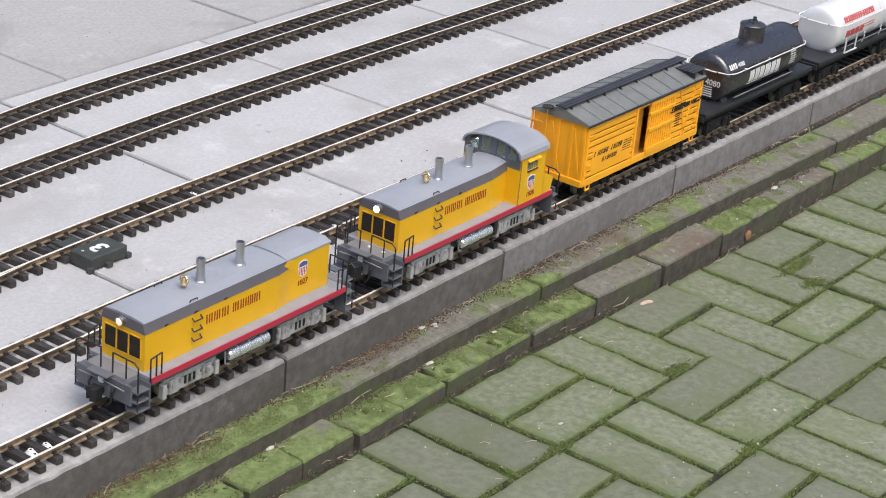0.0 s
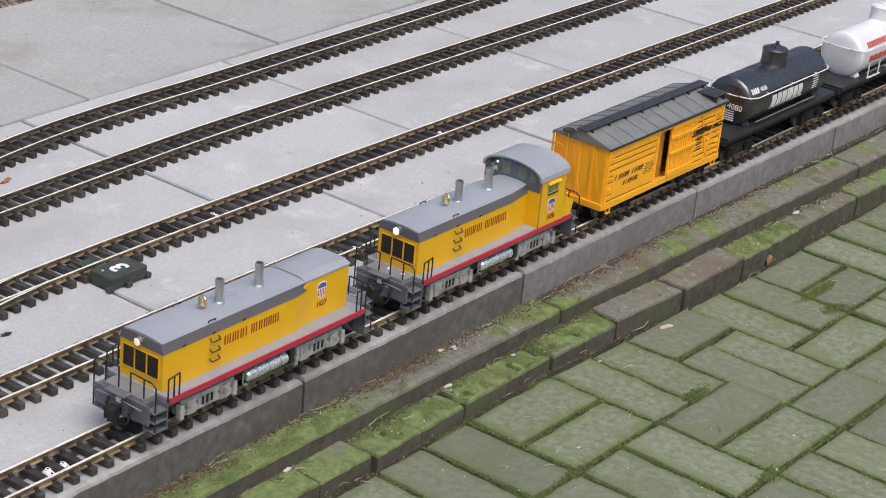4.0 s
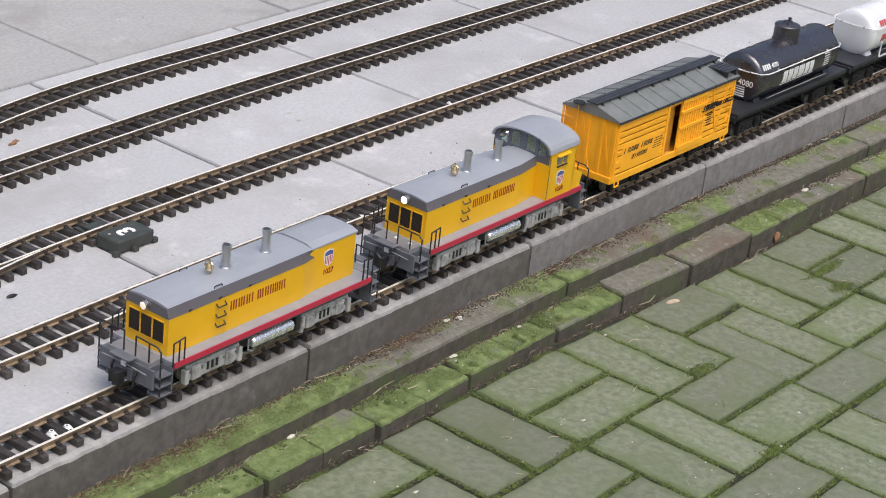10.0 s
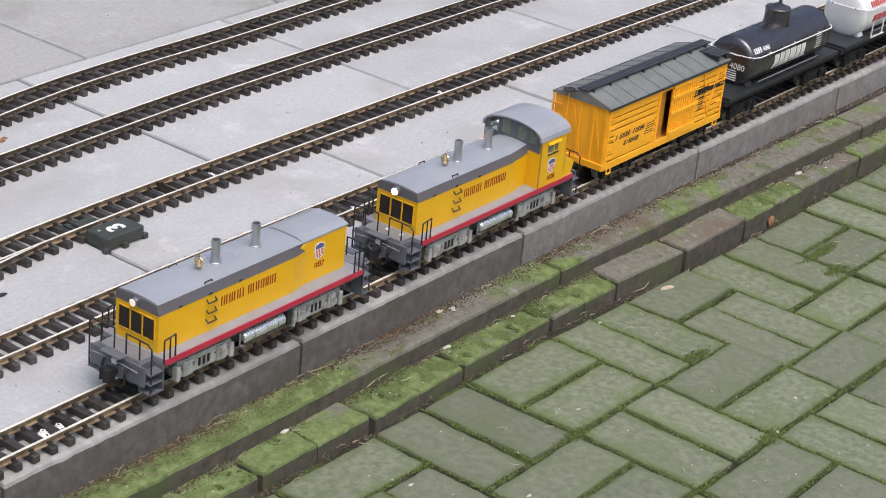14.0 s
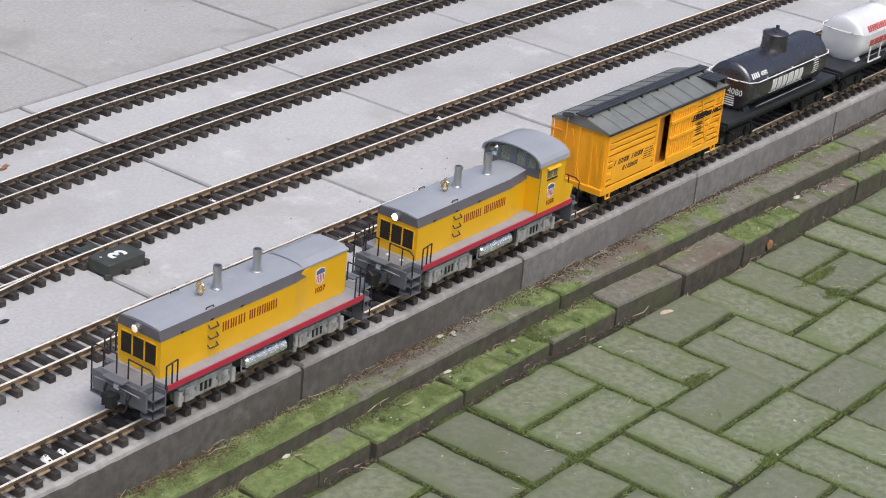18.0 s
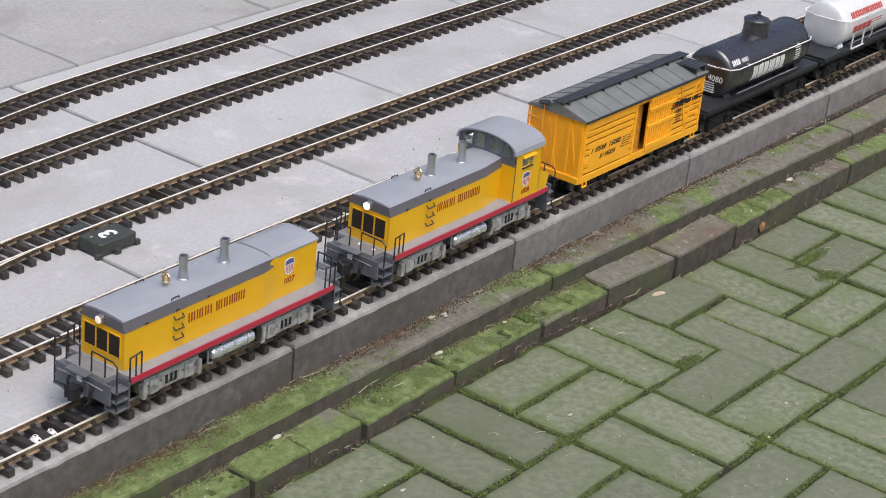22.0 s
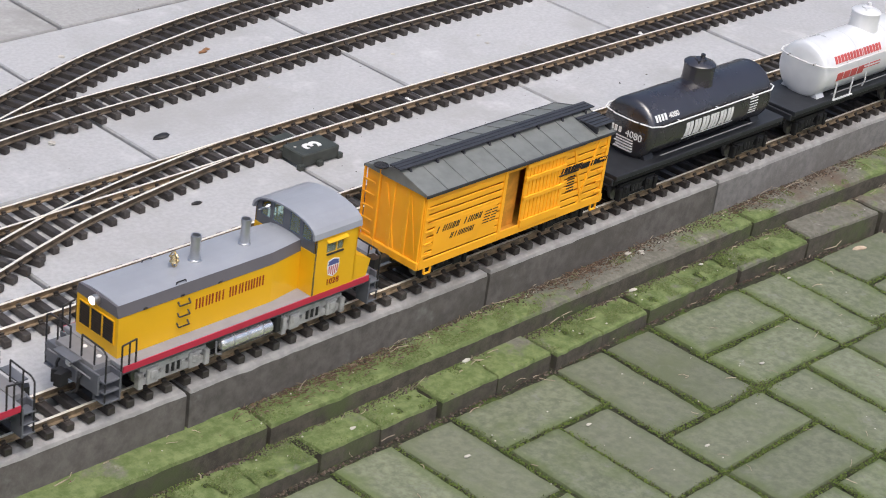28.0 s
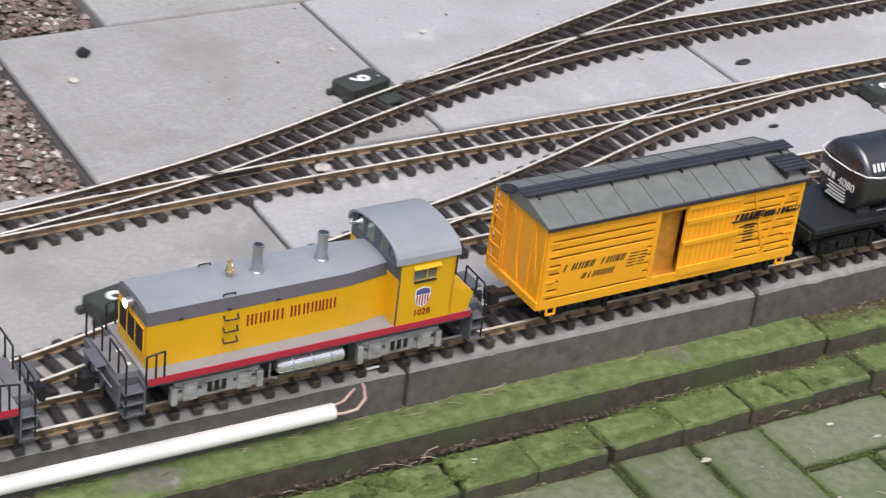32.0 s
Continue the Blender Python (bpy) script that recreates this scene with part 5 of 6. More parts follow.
    b("fuel_tank", box(F + 0.125, F + 0.232, -0.028, 0.028, 0.028, 0.0655, 0.003), DARK)
    if cab:
        for y in (-0.021, 0.004):
            b("deck_bolt", lathe(((0.0028, 0.0), (0.0030, 0.0006), (0.0018, 0.0016), (0.0004, 0.0018)), (F - 0.012, y, 0.0716), "z", 12), WHITE, deck, "small white bolt cap", True)
        build_cab(b, F, back, DW)
        num = "1028"
    else:
        num = "1027"
        for s in (-1, 1):
            shield(b, F + 0.299, s * HW * 0.861, 0.1115, s, hd)
            number_on(b, num, 0.0108, F + 0.300, s * (HW * 0.861 + 0.0004), 0.0925, s, LETTER_RED, hd)
            y = s * (HW * 0.86 - 0.004)
            railing(b, [(back + 0.0025, y, 0.0715), (back + 0.0025, y, 0.128)])
        bm = box(back, back + 0.0012, -0.012, 0.012, 0.0735, 0.122)
        box(back + 0.0012, back + 0.002, -0.009, 0.009, 0.100, 0.118, bm=bm)
        b("rear_door", bm, YELLOW)
    return loco, x0


def build_cab(b, F, front, DW):
    """The cab: thin walls with window openings, an arched roof, glass and a horn."""
    a, c = front, F + 0.340
    H0, H1, top = 0.0700, 0.1465, 0.1690
    W = DW - 0.0006
    t = 0.0022
    cabp = b("cab", box(a, c, -W + t, W - t, H0, H0 + 0.002), STEP_GREY)
    for s in (-1, 1):
        y0, y1 = sorted((s * (W - t), s * W))
        wall = bmesh.new()
        wx0, wx1, wz0, wz1 = a + 0.018, a + 0.045, 0.1222, 0.1352
        box(a, wx0, y0, y1, H0, H1, bm=wall)
        box(wx1, c, y0, y1, H0, H1, bm=wall)
        box(wx0, wx1, y0, y1, H0, wz0, bm=wall)
        box(wx0, wx1, y0, y1, wz1, H1, bm=wall)
        w = b("side_wall", wall, YELLOW, cabp)
        b("window_bar", box((wx0 + wx1) / 2 + 0.002, (wx0 + wx1) / 2 + 0.0035, y0, y1, wz0, wz1), YELLOW, w)
        ym = s * (W - 0.0012)
        gl = b("pane", box(wx0, wx1, *sorted((ym, ym - s * 0.0004)), wz0, wz1), GLASS, w)
        gl.visible_shadow = False
        b("awning", prism([(s * W, 0.1412), (s * (W + 0.0042), 0.1385), (s * (W + 0.0042), 0.1377), (s * W, 0.1400)], wx0 - 0.002, wx1 + 0.004, "x"), YELLOW, w)
        b("arm_rest", box(wx0, wx1, *sorted((s * W, s * (W + 0.002))), wz0 - 0.002, wz0, 0.0003), DARK, w)
        shield(b, a + 0.031, s * W, 0.1005, s, w)
        number_on(b, "1028", 0.0108, a + 0.032, s * (W + 0.0004), 0.0825, s, LETTER_RED, w)

    def arc(w, z0, z1, n=14):
        return [(w * math.cos(math.pi * i / n), z0 + (z1 - z0) * math.sin(math.pi * i / n) ** 0.8) for i in range(n + 1)]
    outer, inner = arc(W + 0.0022, H1 - 0.0006, top), arc(W - 0.0012, H1 - 0.0012, top - 0.0022)
    b("cab_roof", prism(outer + inner[::-1], a - 0.005, c + 0.004, "x"), ROOF_GREY, cabp, "light grey arched cab roof")
    # end walls with two windows over the hood and a middle pillar
    for x, d in ((a, 1), (c, -1)):
        x0, x1 = sorted((x, x + d * t))
        wl = bmesh.new()
        prism(((-W, H0), (-0.0, H0), (-0.0, 0.139), (-W, 0.139)), x0, x1, "x", bm=wl)
        prism(((W, H0), (0.0, H0), (0.0, 0.139), (W, 0.139)), x0, x1, "x", bm=wl)
        ys = (-W, -W + 0.010, -0.028, -0.006, 0.006, 0.028, W - 0.010, W)

        def roof_z(y):
            k = min(1.0, abs(y) / (W - 0.0008))
            return H1 - 0.0012 + (top - 0.0022 - H1 + 0.0012) * (1 - k * k) ** 0.4
        for y0, y1, solid in ((ys[0], ys[1], 1), (ys[1], ys[2], 0), (ys[2], ys[2] + 0.005, 1), (ys[2] + 0.005, ys[3], 0), (ys[3], ys[4], 1), (ys[4], ys[5] - 0.005, 0), (ys[5] - 0.005, ys[5], 1), (ys[5], ys[6], 0), (ys[6], ys[7], 1)):
            n = 4
            for i in range(n):
                p, q = y0 + (y1 - y0) * i / n, y0 + (y1 - y0) * (i + 1) / n
                zl = 0.139 if solid else min(roof_z(p), roof_z(q)) - 0.0032
                prism(((p, zl), (q, zl), (q, max(zl, roof_z(q))), (p, max(zl, roof_z(p)))), x0, x1, "x", bm=wl)
        bmesh.ops.remove_doubles(wl, verts=wl.verts, dist=0.00005)
        w = b("end_wall", wl, (STEP_GREY if d > 0 else YELLOW), cabp)
        for s in (-1, 1):
            gl = b("pane", prism(((s * 0.006, 0.139), (s * (W - 0.010), 0.139), (s * (W - 0.010), 0.150), (s * 0.03, 0.160), (s * 0.006, 0.163)), x0 + 0.0008, x0 + 0.0012, "x"), GLASS, w)
            gl.visible_shadow = False
    # lower front corners of the cab beside the hood are yellow
    for s in (-1, 1):
        b("front_panel", box(a - 0.0008, a - 0.0001, *sorted((s * 0.0285, s * (W - 0.0003))), H0, 0.1265), YELLOW, cabp)
    horn = b("horn", lathe(((0.0012, 0.0), (0.0012, 0.008), (0.0022, 0.012), (0.0040, 0.0145), (0.0040, 0.0155), (0.0018, 0.0125)), (a - 0.017, 0.030, 0.1545), "x", 14), CHROME, cabp, "chrome horn", True)
    b("horn_stand", wire([(a - 0.012, 0.030, 0.153), (a + 0.001, 0.030, 0.153)], 0.0012), CHROME, horn)
    b("battery_box", prism(((c, H0 + 0.001), (c + 0.022, H0 + 0.001), (c + 0.0275, 0.0930), (c, 0.1060)), -W + 0.0008, W - 0.0008, "y"), YELLOW, cabp)
    b("control_stand", box(a + 0.012, a + 0.03, -0.02, 0.02, H0 + 0.002, 0.118, 0.002), STEP_GREY, cabp)


def freight_car_trucks(b, x0, x1, mat):
    for x in (x0, x1):
        truck(b, x, 0.078, (-0.026, 0.026), 0.0235, mat, 0.037)


def stock_car():
    xa, xb = 0.710, 1.069
    x0 = (xa + xb) / 2
    car = empty("stock_car", stand(x0), "orange slatted model stock car with a dark roof and half-open door", "stock car", "freight cars")
    b = Builder(car, x0)
    W, z0, z1, top = 0.0508, 0.0500, 0.1515, 0.1690
    b("floor", box(xa, xb, -W + 0.003, W - 0.003, z0, z0 + 0.006), INSIDE)
    for s in (-1, 1):
        side = b("side_frame", box(xa, xb, *sorted((s * (W - 0.001), s * (W + 0.0012))), z0 - 0.002, z0 + 0.0105, 0.0008), ORANGE, label="orange side sill")
        b("top_rail", box(xa, xb, *sorted((s * (W - 0.002), s * (W + 0.0006))), z1 - 0.008, z1), ORANGE, side)
        xd0, xd1 = xa + 0.148, xa + 0.187
        xe = xa + 0.266
        rows = 8
        pitch = (z1 - 0.008 - z0 - 0.0105) / rows
        for p, q in ((xa + 0.004, xd0), (xe, xb - 0.004)):
            for i in range(rows):
                za = z0 + 0.0105 + i * pitch
                b("slat", box(p, q, *sorted((s * (W - 0.0022), s * W)), za + 0.0015, za + pitch - 0.0012, 0.0005), ORANGE, side)
            for x in (p, q):
                b("post", box(x - 0.003, x + 0.003, *sorted((s * (W - 0.003), s * (W + 0.0016))), z0, z1, 0.0006), ORANGE, side)
            m = (p + q) / 2
            for sgn in (-1, 1):
                u0, u1 = (m - sgn * 0.012, m + sgn * 0.030) if p < xa + 0.1 else (m - sgn * 0.004, m + sgn * 0.026)
                br = prism(((u0 - 0.002, z0 + 0.008), (u0 + 0.002, z0 + 0.008), (u1 + 0.002, z1 - 0.006), (u1 - 0.002, z1 - 0.006)), *sorted((s * (W - 0.001), s * (W + 0.0013))), "y")
                if p > xa + 0.1:
                    b("brace", br, ORANGE, side)
                else:
                    br.free()
        # Sheet added behind the slats so the gaps show brown, not dark.
        b("lining", box(xa + 0.006, xd0, *sorted((s * (W - 0.0068), s * (W - 0.0056))), z0 + 0.008, z1 - 0.004), INSIDE, side)
        b("lining", box(xe, xb - 0.006, *sorted((s * (W - 0.0068), s * (W - 0.0056))), z0 + 0.008, z1 - 0.004), INSIDE, side)
        # the door, slid half open
        dx0, dx1 = xa + 0.187, xe + 0.002
        door = b("door", box(dx0, dx1, *sorted((s * (W + 0.0004), s * (W + 0.0012))), z0 + 0.006, z0 + 0.014), ORANGE, side, "slatted sliding door pushed half open")
        for za, zb in ((z0 + 0.006, z0 + 0.017), (z0 + 0.045, z0 + 0.051), (z0 + 0.073, z0 + 0.079), (z1 - 0.010, z1 - 0.003)):
            b("door_rail", box(dx0, dx1, *sorted((s * (W + 0.0012), s * (W + 0.0034))), za, zb, 0.0005), ORANGE, door)
        for i in range(11):
            u = dx0 + (dx1 - dx0) * (i + 0.5) / 11
            k = 0.0021 if i not in (0, 10) else 0.0030
            b("door_slat", box(u - k, u + k, *sorted((s * (W + 0.0003), s * (W + 0.0013))), z0 + 0.010, z1 - 0.004), ORANGE, door)
        b("door_back", box(dx0, dx1, *sorted((s * (W - 0.0012), s * (W + 0.0003))), z0 + 0.01, z1 - 0.004), ORANGE, door)
        b("inner_wall", box(xd0, xd1 + 0.004, *sorted((s * (W - 0.0150), s * (W - 0.0130))), z0 + 0.006, z1 - 0.004), INSIDE, side)
        b("door_track", box(xa + 0.146, xe + 0.034, *sorted((s * (W + 0.0012), s * (W + 0.0056))), z1 - 0.0015, z1 + 0.0025, 0.0005), BLACK_ROOF, side)
        b("name_board", box(xa + 0.022, xd0 - 0.010, *sorted((s * (W - 0.001), s * (W + 0.0003))), 0.0670, 0.1060, 0.0002), ORANGE, side)
        # lettering as plain bars
        L = letters((0.0125, 0.0065, 0.002, 0.005, 0.005, -0.006, 0.0085, 0.006, 0.005, 0.005), 0.0022, xa + 0.026, 0.0930, 0.0085, *sorted((s * W, s * (W + 0.0007))), 0.4, 0.0019)
        letters((0.0045, -0.001, 0.0075, 0.005, 0.005, 0.005, 0.005), 0.0016, xa + 0.052, 0.0790, 0.0075, *sorted((s * W, s * (W + 0.0007))), 0.4, 0.0016, L)
        b("lettering", L, DARK, side, "two lines of black script lettering")
        L = bmesh.new()
        for i in range(5):
            bars((0.012, 0.010), 0.002, xa + 0.116 - 0.001 * i, 0.0985 - i * 0.0040, 0.0012, *sorted((s * W, s * (W + 0.0006))), 0, L)
        b("small_lettering", L, DARK, side)
        L = bmesh.new()
        for i in range(6):
            bars((0.015,), 0.002, xe + 0.012, 0.1040 - i * 0.0042, 0.0014, *sorted((s * W, s * (W + 0.0006))), 0, L)
        b("small_lettering", L, DARK, side)
        L = letters((0.007, 0.005, 0.006, 0.005, 0.004, 0.005), 0.0014, xe - 0.006, 0.1150, 0.0075, *sorted((s * (W + 0.0016), s * (W + 0.0030))), 0.4, 0.0012)
        bars((0.040,), 0.0, xe - 0.010, 0.1120, 0.0016, *sorted((s * (W + 0.0016), s * (W + 0.0030))), 0, L)
        letters((0.004, 0.004, 0.004, -0.003, 0.0065, 0.005, 0.004, 0.005, 0.005), 0.0014, xe + 0.036, 0.1120, 0.0075, *sorted((s * (W + 0.0010), s * (W + 0.0024))), 0.35, 0.0012, L)
        b("slogan", L, DARK, side, "line of black script lettering")
        for x in (xa + 0.012, xb - 0.020):
            st = wire([(x, s * W, z0), (x, s * W, z0 - 0.010), (x + 0.011, s * W, z0 - 0.010), (x + 0.011, s * W, z0)], 0.0016, 6)
            b("stirrup", st, ORANGE, side)
        for x in ((xa + 0.007,) if s > 0 else (xa + 0.007, xb - 0.016)):
            for i in range(5):
                b("side_rung", box(x - 0.004, x + 0.010, *sorted((s * (W + 0.001), s * (W + 0.0024))), z0 + 0.016 + i * 0.0165, z0 + 0.0185 + i * 0.0165, 0.0003), ORANGE, side)
    for x, d in ((xa, -1), (xb, 1)):
        e0, e1 = sorted((x, x - d * 0.0025))
        end = bmesh.new()
        prism(((-W, z0), (W, z0), (W, z1), (0, top - 0.003), (-W, z1)), e0, e1, "x", bm=end)
        ew = b("end_wall", end, ORANGE)
        for y in (-0.046, -0.022, 0.004, 0.030):
            b("end_post", box(*sorted((x, x + d * 0.0020)), y - 0.003, y + 0.003, z0, z1 + 0.003, 0.0005), ORANGE, ew)
        for sgn in (-1, 1):
            b("brace", prism(((-0.006, z0 + 0.01), (-0.001, z0 + 0.01), (sgn * 0.018 + 0.002, z1 - 0.01), (sgn * 0.018 - 0.003, z1 - 0.01)) if sgn > 0 else ((-0.044, z0 + 0.01), (-0.039, z0 + 0.01), (-0.022, z1 - 0.01), (-0.027, z1 - 0.01)), *sorted((x, x + d * 0.0014)), "x"), ORANGE, ew)
        for i in range(5):
            b("end_rung", box(*sorted((x + d * 0.003, x + d * 0.0045)), 0.033, 0.053, z0 + 0.014 + i * 0.0175, z0 + 0.0165 + i * 0.0175, 0.0003), ORANGE, ew)
        b("ladder_stile", box(*sorted((x, x + d * 0.0042)), 0.0525, 0.0545, z0, z1, 0.0003), ORANGE, ew)
        b("end_sill", box(*sorted((x, x + d * 0.004)), -W, W, z0 - 0.002, z0 + 0.009, 0.0008), ORANGE, ew)
        coupler(b, x + d * 0.022, d, 0.046)
    # roof
    roof = bmesh.new()
    o = W + 0.0035
    prism(((-o, z1), (o, z1), (o, z1 + 0.0022), (0, top), (-o, z1 + 0.0022)), xa - 0.004, xb + 0.004, "x", bm=roof)
    rf = b("roof", roof, SLATE, label="slate grey pitched roof with seams")
    n = 10
    sl = (top - z1 - 0.0022) / o
    for s in (-1, 1):
        for i in range(n + 1):
            x = xa - 0.003 + (xb - xa + 0.006) * i / n
            b("seam", prism(((s * 0.006, top - 0.006 * sl), (s * o, z1 + 0.0022), (s * o, z1 + 0.0032), (s * 0.006, top - 0.006 * sl + 0.001)), x - 0.0008, x + 0.0008, "x"), SLATE, rf)
        b("eave", box(xa - 0.0045, xb + 0.0045, *sorted((s * (o - 0.0002), s * (o + 0.0012))), z1 - 0.0015, z1 + 0.0028, 0.0004), BLACK_ROOF, rf)
        if s < 0:
            for i in range(5):
                y = -0.013 - i * 0.0075
                b("corner_plank", box(xb - 0.036, xb + 0.005, y - 0.0065, y - 0.0005, top - 0.0035, top - 0.0018, 0.0003), BLACK_ROOF, rf)
            for x in (xb - 0.030, xb - 0.002):
                b("plank_bearer", box(x - 0.0015, x + 0.0015, -0.050, -0.011, top - 0.0135, top - 0.0035, 0.0003), BLACK_ROOF, rf)
    for k in (-1, 0, 1):
        b("running_board", box(xa - 0.008, xb + 0.008, k * 0.0068 - 0.0029, k * 0.0068 + 0.0029, top + 0.0016, top + 0.0036, 0.0003), BLACK_ROOF, rf)
    for i in range(8):
        x = xa + 0.01 + (xb - xa - 0.02) * i / 7
        b("walk_saddle", prism(((-0.012, top - 0.0032), (0.012, top - 0.0032), (0.010, top + 0.0016), (-0.010, top + 0.0016)), x - 0.0015, x + 0.0015, "x"), BLACK_ROOF, rf)
    bw = b("brake_wheel", lathe(((0.0085, 0.0), (0.0098, 0.0006), (0.0098, 0.0018), (0.0085, 0.0022), (0.0078, 0.0012)), (xa - 0.009, 0.022, top - 0.004), "z", 20), DARK)
    b("brake_staff", cyl((xa - 0.009, 0.022, z0 - 0.002), (xa - 0.009, 0.022, top - 0.003), 0.0008, seg=8), ORANGE, bw)
    bm = bmesh.new()
    for k in range(3):
        a = k * math.pi / 3
        wire([(xa - 0.009 + 0.0092 * math.cos(a), 0.022 + 0.0092 * math.sin(a), top - 0.003), (xa - 0.009 - 0.0092 * math.cos(a), 0.022 - 0.0092 * math.sin(a), top - 0.003)], 0.0007, 5, bm)
    b("spokes", bm, DARK, bw)
    b("underframe", box(xa + 0.01, xb - 0.01, -0.014, 0.014, 0.042, z0, 0.001), DARK)
    freight_car_trucks(b, xa + 0.062, xb - 0.062, TRUCK_BLACK)
    return car, x0


def tank_car(xa, colour, rail, dark):
    """A tank car: a long tank with domed ends on a flat frame, one dome, a handrail all round."""
    xb = xa + 0.402
    x0 = (xa + xb) / 2
    car = empty("tank_car", stand(x0), "glossy black model tank car with white lettering and handrail" if dark else "silver model tank car with red lettering", "tank car", "freight cars")
    b = Builder(car, x0)
    r, zc = 0.0450, 0.1125
    ta, tb = xa + 0.0655, xa + 0.3665
    prof = [(0.001, 0.0), (0.018, 0.0010), (0.032, 0.0032), (0.040, 0.0055), (r - 0.0020, 0.0080), (r - 0.0003, 0.0105), (r, 0.0130)]
    ln = tb - ta
    tank = b("tank", lathe(prof + [(rr, ln - hh) for rr, hh in prof[::-1]], (ta, 0, zc), "x", 40), colour, label="glossy black tank" if dark else "silver painted tank", smooth=True)
    for k in (0.0150, 0.098, 0.192, ln - 0.0150):
        b("seam", lathe(((r - 0.001, -0.0006), (r + 0.00035, -0.0004), (r + 0.00035, 0.0004), (r - 0.001, 0.0006)), (ta + k, 0, zc), "x", 40), colour, tank, smooth=True)
    dm = ta + (0.155 if dark else 0.164)
    dome = b("dome", lathe(((0.0245, -0.012), (0.0238, 0.000), (0.0228, 0.003), (0.0228, 0.0230), (0.0236, 0.0235), (0.0236, 0.0255), (0.0215, 0.0273), (0.009, 0.0305), (0.0085, 0.0325), (0.002, 0.0335)), (dm, 0, zc + r - 0.002), "z", 32), colour, tank, smooth=True)
    b("valve", lathe(((0.0035, 0.0), (0.0035, 0.004), (0.0008, 0.005)), (dm + 0.004, 0.0, zc + r + 0.032), "z", 12), colour if dark else SILVER, dome, smooth=True)
    b("hatch_bolt", cyl((dm - 0.012, -0.006, zc + r + 0.026), (dm - 0.012, -0.006, zc + r + 0.031), 0.0018, seg=8), colour, dome)
    # frame
    fr = b("frame", box(xa, xb, -0.0475, 0.0475, 0.0655, 0.0730, 0.0008), TANK_FRAME)
    for s in (-1, 1):
        b("side_sill", box(xa + 0.002, xb - 0.002, *sorted((s * 0.036, s * 0.0430)), 0.0570, 0.0650, 0.0006), TRUCK_BLACK)
    b("centre_sill", box(xa + 0.004, xb - 0.004, -0.012, 0.012, 0.046, 0.064, 0.001), TANK_FRAME)
    for x in (ta + 0.022, tb - 0.022):
        b("saddle", prism([(-0.036, 0.0705), (0.036, 0.0705)] + [(0.040 * math.cos(a), zc + 0.0005 - (r + 0.0005) * math.sin(a)) for a in (0.75, 1.0, 1.25, 1.57, 1.9, 2.14, 2.39)], x - 0.010, x + 0.010, "x"), TANK_FRAME if dark else SILVER, fr)
    for k in range(0 if dark else 2):
        x = ta + 0.130 + 0.075 * k
        for s in (-1, 1):
            b("tank_bracket", wire([(x, s * 0.040, 0.0705), (x, s * 0.044, 0.085), (x, s * 0.0425, 0.100)], 0.0012), TANK_FRAME if dark else SILVER)
    # handrail all round the tank at its middle
    zr = zc + 0.0175
    pts = [(ta + 0.004, -0.042, zr), (ta + 0.020, -0.0495, zr), (tb - 0.020, -0.0495, zr), (tb - 0.004, -0.042, zr), (tb + 0.003, -0.018, zr), (tb + 0.003, 0.018, zr), (tb - 0.004, 0.042, zr),
           (tb - 0.020, 0.0495, zr), (ta + 0.020, 0.0495, zr), (ta + 0.004, 0.042, zr), (ta - 0.003, 0.018, zr), (ta - 0.003, -0.018, zr), (ta + 0.004, -0.042, zr)]
    hr = b("handrail", wire(pts, 0.0011, 8), rail, label="white handrail round the tank")
    for x in (ta + 0.06, ta + 0.15, ta + 0.24):
        for s in (-1, 1):
            b("stanchion", wire([(x, s * 0.0440, zr), (x, s * 0.0490, zr)], 0.0009, 6), rail, hr)
    for y in (-0.024, 0.024):
        b("stanchion", wire([(ta + 0.006, y, zr), (ta - 0.003, y, zr)], 0.0012, 6), DARK, hr)
    b("side_pipe", wire([(ta + 0.030, -0.0465, 0.0825), (tb - 0.050, -0.0465, 0.0825)], 0.0009, 6), DECK_GREY)
    if not dark:
        for x in (ta + 0.040, ta + 0.085):
            b("ladder_rail", wire([(x, -0.047, 0.0705), (x, -0.0475, 0.100)], 0.0016, 6), SILVER)
        b("step_plate", box(ta + 0.036, ta + 0.09, -0.050, -0.044, 0.0705, 0.0725), SILVER)

    def on_side(u0, u1, z0, z1, lift=0.0006):
        """A small plate laid on the tank's near side between two heights."""
        bm = bmesh.new()
        k = 3
        vs = []
        for i in range(k + 1):
            z = z0 + (z1 - z0) * i / k
            y = -math.sqrt(max(1e-6, (r + lift) ** 2 - (z - zc) ** 2))
            vs.append((bm.verts.new((u0, y, z)), bm.verts.new((u1, y, z)), bm.verts.new((u0, y + lift * 1.5, z)), bm.verts.new((u1, y + lift * 1.5, z))))
        for p, q in zip(vs, vs[1:]):
            bm.faces.new((p[0], p[1], q[1], q[0]))
            bm.faces.new((p[2], p[3], q[3], q[2]))
            bm.faces.new((p[0], p[2], q[2], q[0]))
            bm.faces.new((p[1], p[3], q[3], q[1]))
        bm.faces.new((vs[0][0], vs[0][1], vs[0][3], vs[0][2]))
        bm.faces.new((vs[-1][0], vs[-1][1], vs[-1][3], vs[-1][2]))
        return bm

    def line_of(widths, gap, x, z, hgt, mat, name, label=""):
        bm = bmesh.new()
        for w in widths:
            if w > 0:
                merge(bm, on_side(x, x + w, z, z + hgt))
            x += abs(w) + gap
        return b(name, bm, mat, tank, label)
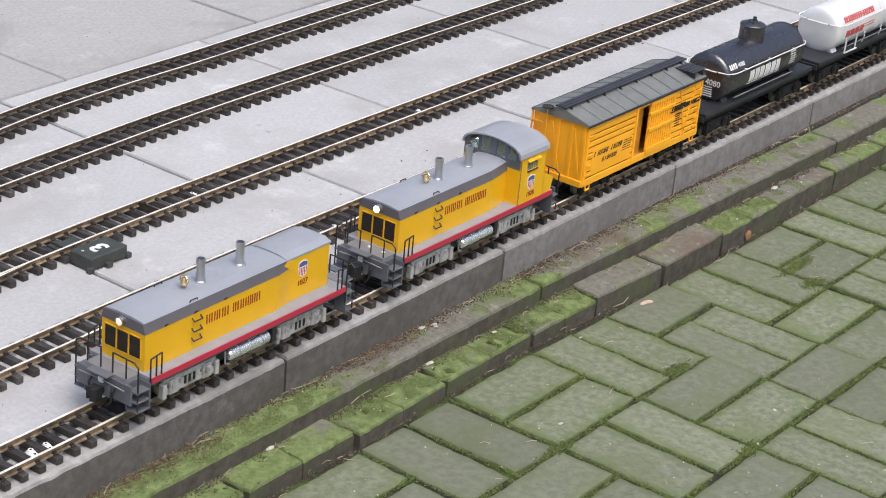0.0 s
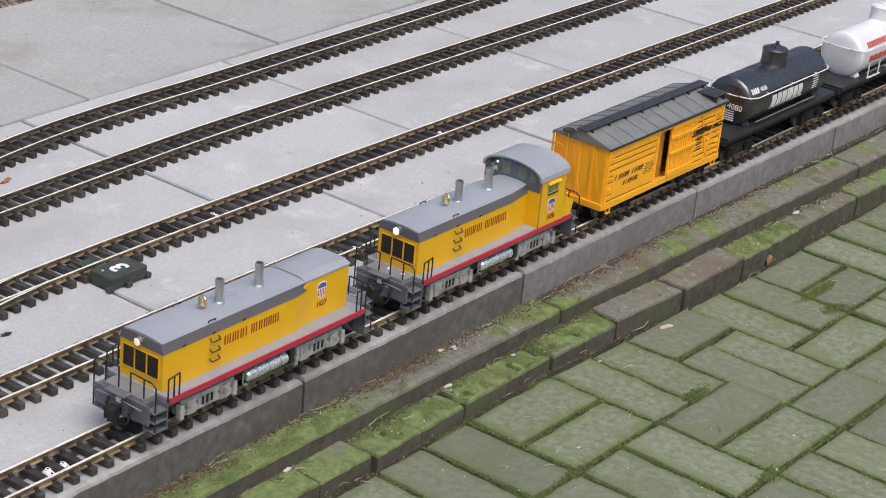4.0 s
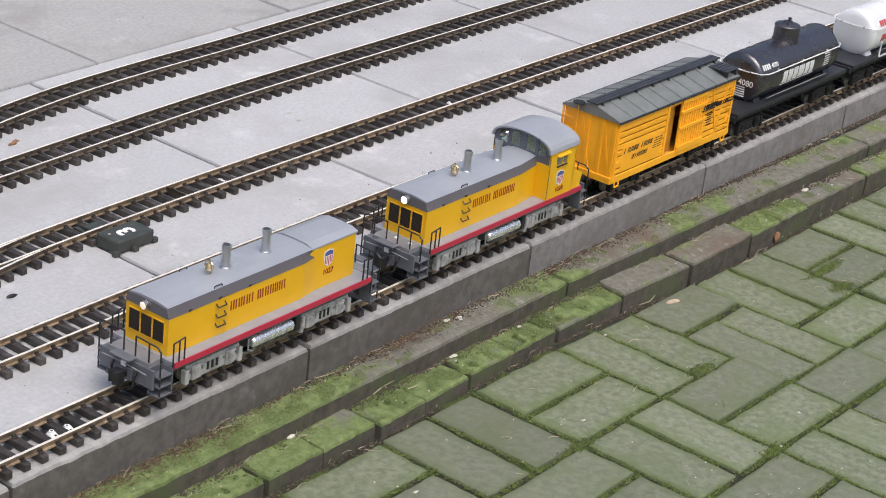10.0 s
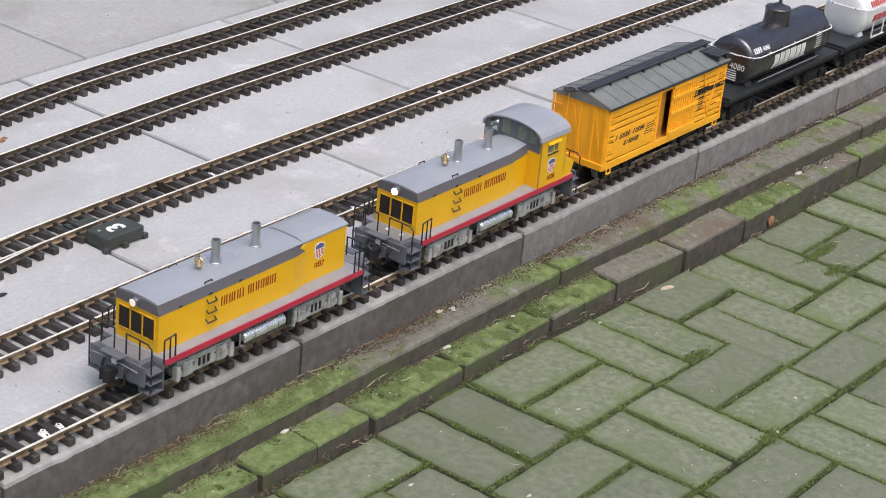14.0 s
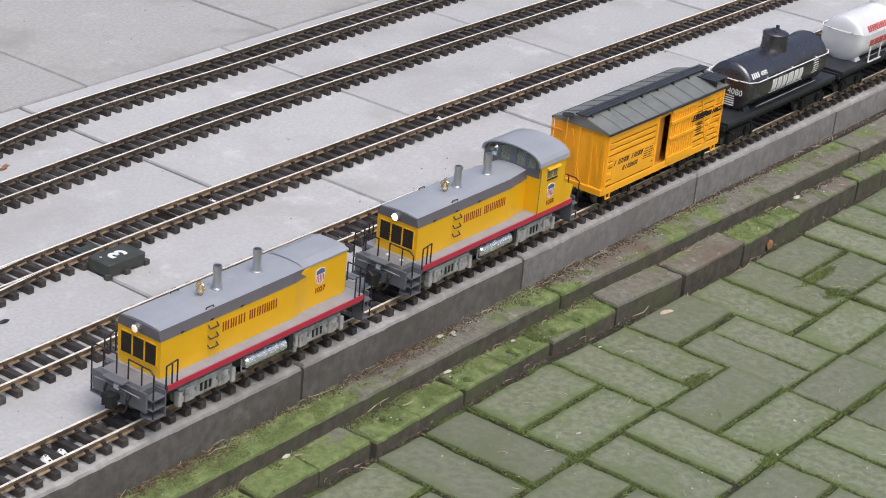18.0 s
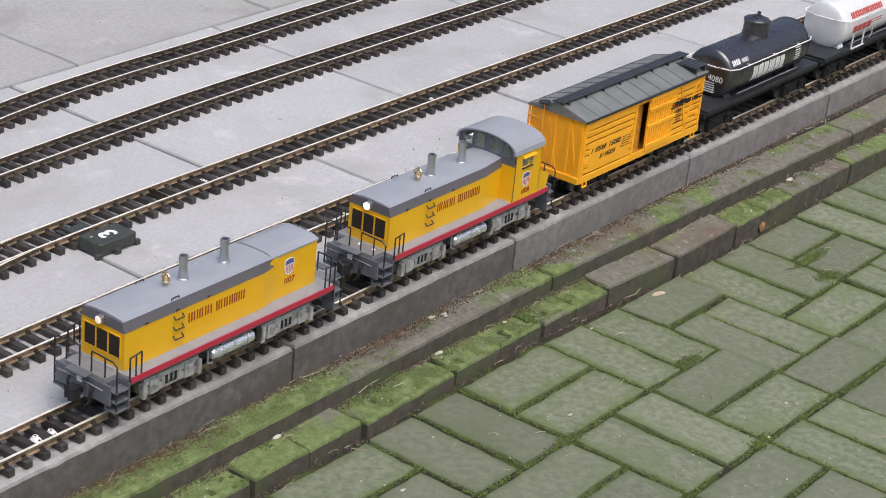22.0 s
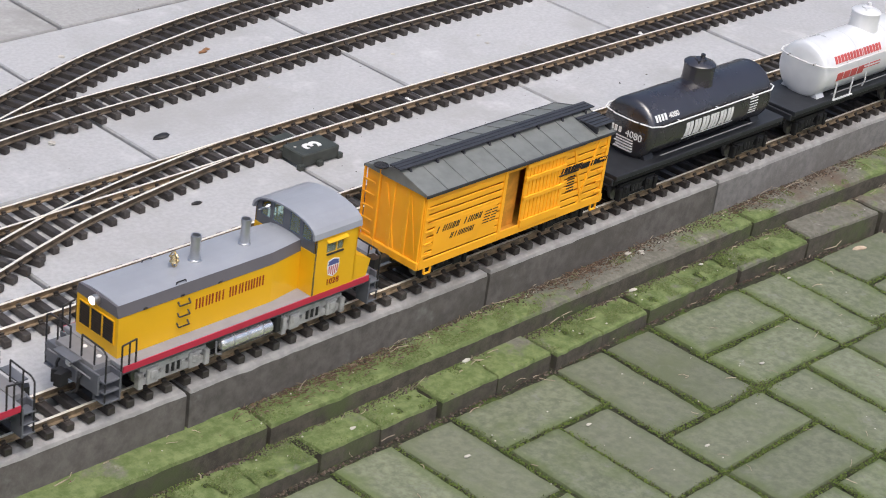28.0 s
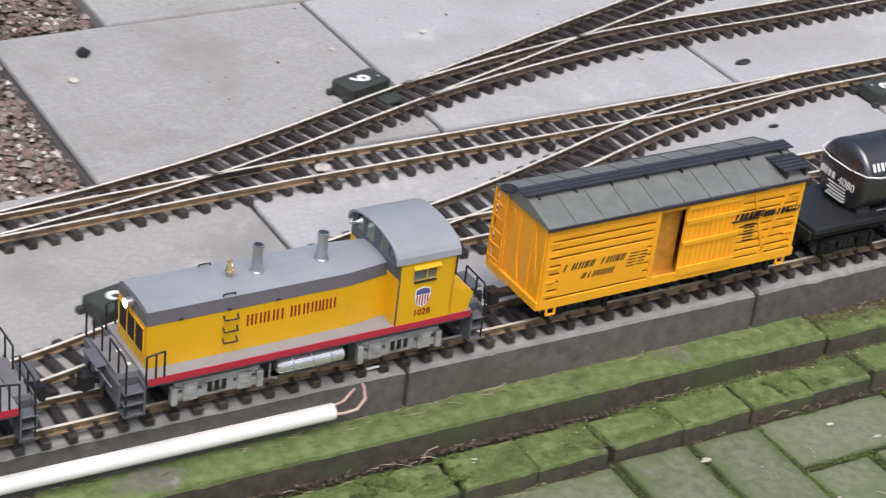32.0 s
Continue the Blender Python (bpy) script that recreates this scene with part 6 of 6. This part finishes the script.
    if dark:
        line_of((0.0076, 0.0070, -0.0012, 0.0066, 0.0066, -0.0012, 0.0070, 0.0066, -0.0012, 0.0056, 0.0056, 0.0056, -0.0012, 0.0066, 0.0060, -0.0012, 0.0066, 0.0056), 0.0014, ta + 0.084, 0.0975, 0.0220, WHITE, "lettering", "large white block lettering")
        line_of((0.122,), 0.0, ta + 0.082, 0.0935, 0.0014, WHITE, "underline")
        line_of((0.0042, 0.0040, 0.0042, 0.0044), 0.0026, ta + 0.016, 0.1335, 0.0080, WHITE, "small_lettering")
        t = new("number", text_mesh("4080", 0.0115, "number", WHITE, 0.0004))
        t.parent = tank
        t.matrix_basis = pose(ta + 0.057 - x0, -0.0384, 0.1368 - RT, 58, 0, 0)
        t = new("number", text_mesh("4080", 0.0150, "number", WHITE, 0.0004))
        t.parent = tank
        t.matrix_basis = pose(ta - 0.0002 - x0, -0.018, 0.1085 - RT, 90, 0, -90) @ pose(0, 0, 0.0022, 0, 0, 0)
        bm = bmesh.new()
        for i, w in enumerate((0.0045, 0.0042, 0.0040, 0.0045)):
            y = 0.032 - i * 0.0072
            box(ta - 0.0006, ta + 0.008, y - w, y, 0.1045, 0.1125, bm=bm)
        for i in range(5):
            box(ta - 0.0004, ta + 0.010, -0.016, 0.016 - 0.003 * (i % 2), 0.0985 - i * 0.0042, 0.0999 - i * 0.0042, bm=bm)
        b("end_lettering", bm, WHITE, tank, "white lettering on the tank end")
        for i in range(6):
            line_of((0.010, 0.008), 0.0015, ta + 0.238, 0.1215 - i * 0.0045, 0.0013, WHITE, "small_lettering")
    else:
        line_of((0.006, 0.0065, 0.007, 0.0065, 0.006, 0.006, 0.0065, 0.0065, 0.006, 0.002, 0.0065, 0.006, 0.0065, 0.006, 0.007, 0.005), 0.0022, ta + 0.034, 0.1300, 0.0100, SIGN_RED, "lettering", "red block lettering")
        line_of((0.0165, 0.0165, 0.0165, 0.0165), 0.0030, ta + 0.040, 0.1010, 0.0130, SIGN_RED, "lettering", "large dull red lettering")
        for i in range(2):
            line_of((0.020, 0.03), 0.003, ta + 0.108, 0.113 - i * 0.005, 0.0014, SIGN_RED, "small_lettering")
    for x, d in ((xa, -1), (xb, 1)):
        coupler(b, x + d * 0.016, d, 0.046)
        b("end_beam", box(*sorted((x, x + d * 0.004)), -0.044, 0.044, 0.058, 0.068, 0.0008), TANK_FRAME)
    freight_car_trucks(b, xa + 0.066, xb - 0.066, TRUCK_BLACK)
    return car, x0


# ---- motion: the train stands, then pulls away along the main track ----
RUN = (
    (0, 0.0000), (20, 0.0000), (20.5, 0.0004), (21, 0.0087), (21.5, 0.0233), (22, 0.0439), (22.5, 0.0712), (23, 0.1080), (23.5, 0.1495), (24, 0.2027), (24.5, 0.2632), (25, 0.3400), (25.5, 0.4192), (27.5, 0.7624), (28, 0.8514), (28.5, 0.9333), (29, 1.0189), (29.5, 1.1013), (30, 1.1872), (30.5, 1.2723), (31, 1.3678), (31.5, 1.4476), (32, 1.5370),
)


def run_at(t):
    """How far the train has gone at t seconds."""
    for (a, p), (b, q) in zip(RUN, RUN[1:]):
        if a <= t <= b:
            k = (t - a) / (b - a)
            return p + (q - p) * k
    return RUN[-1][1]


def motions():
    for thing, x in TRAIN:
        walk(thing, [(t, stand(x, s)) for t, s in RUN])
    times = [0.0, 20.4] + [20.5 + 0.1 * i for i in range(116)]
    for ob, r in WHEELS:
        p = ob.location.copy()
        walk(ob, [(t, pose(*p, 0, -math.degrees(run_at(t) / r), 0)) for t in times])


ground()
slab_floor()
kerb_line()
strips()
tracks()
for fx, fy, fa in ((-0.315, 0.662, 0.25), (-1.0, 0.427, 0.1), (-0.39, 0.403, 0.17)):
    frog(fx, fy, fa)
turnout_motor(0.034, 0.376, 1, "3")
turnout_motor(-0.715, 0.612, 197, "6")
turnout_motor(-1.225, 0.197, 194, "2", 1.0)
TRAIN = [locomotive(-0.250, False), locomotive(0.253, True), stock_car(), tank_car(1.106, TANK_BLACK, WHITE, True), tank_car(1.537, SILVER, WHITE, False)]
small_things()
moss_and_litter()
gravel_bed()
pavers()
motions()
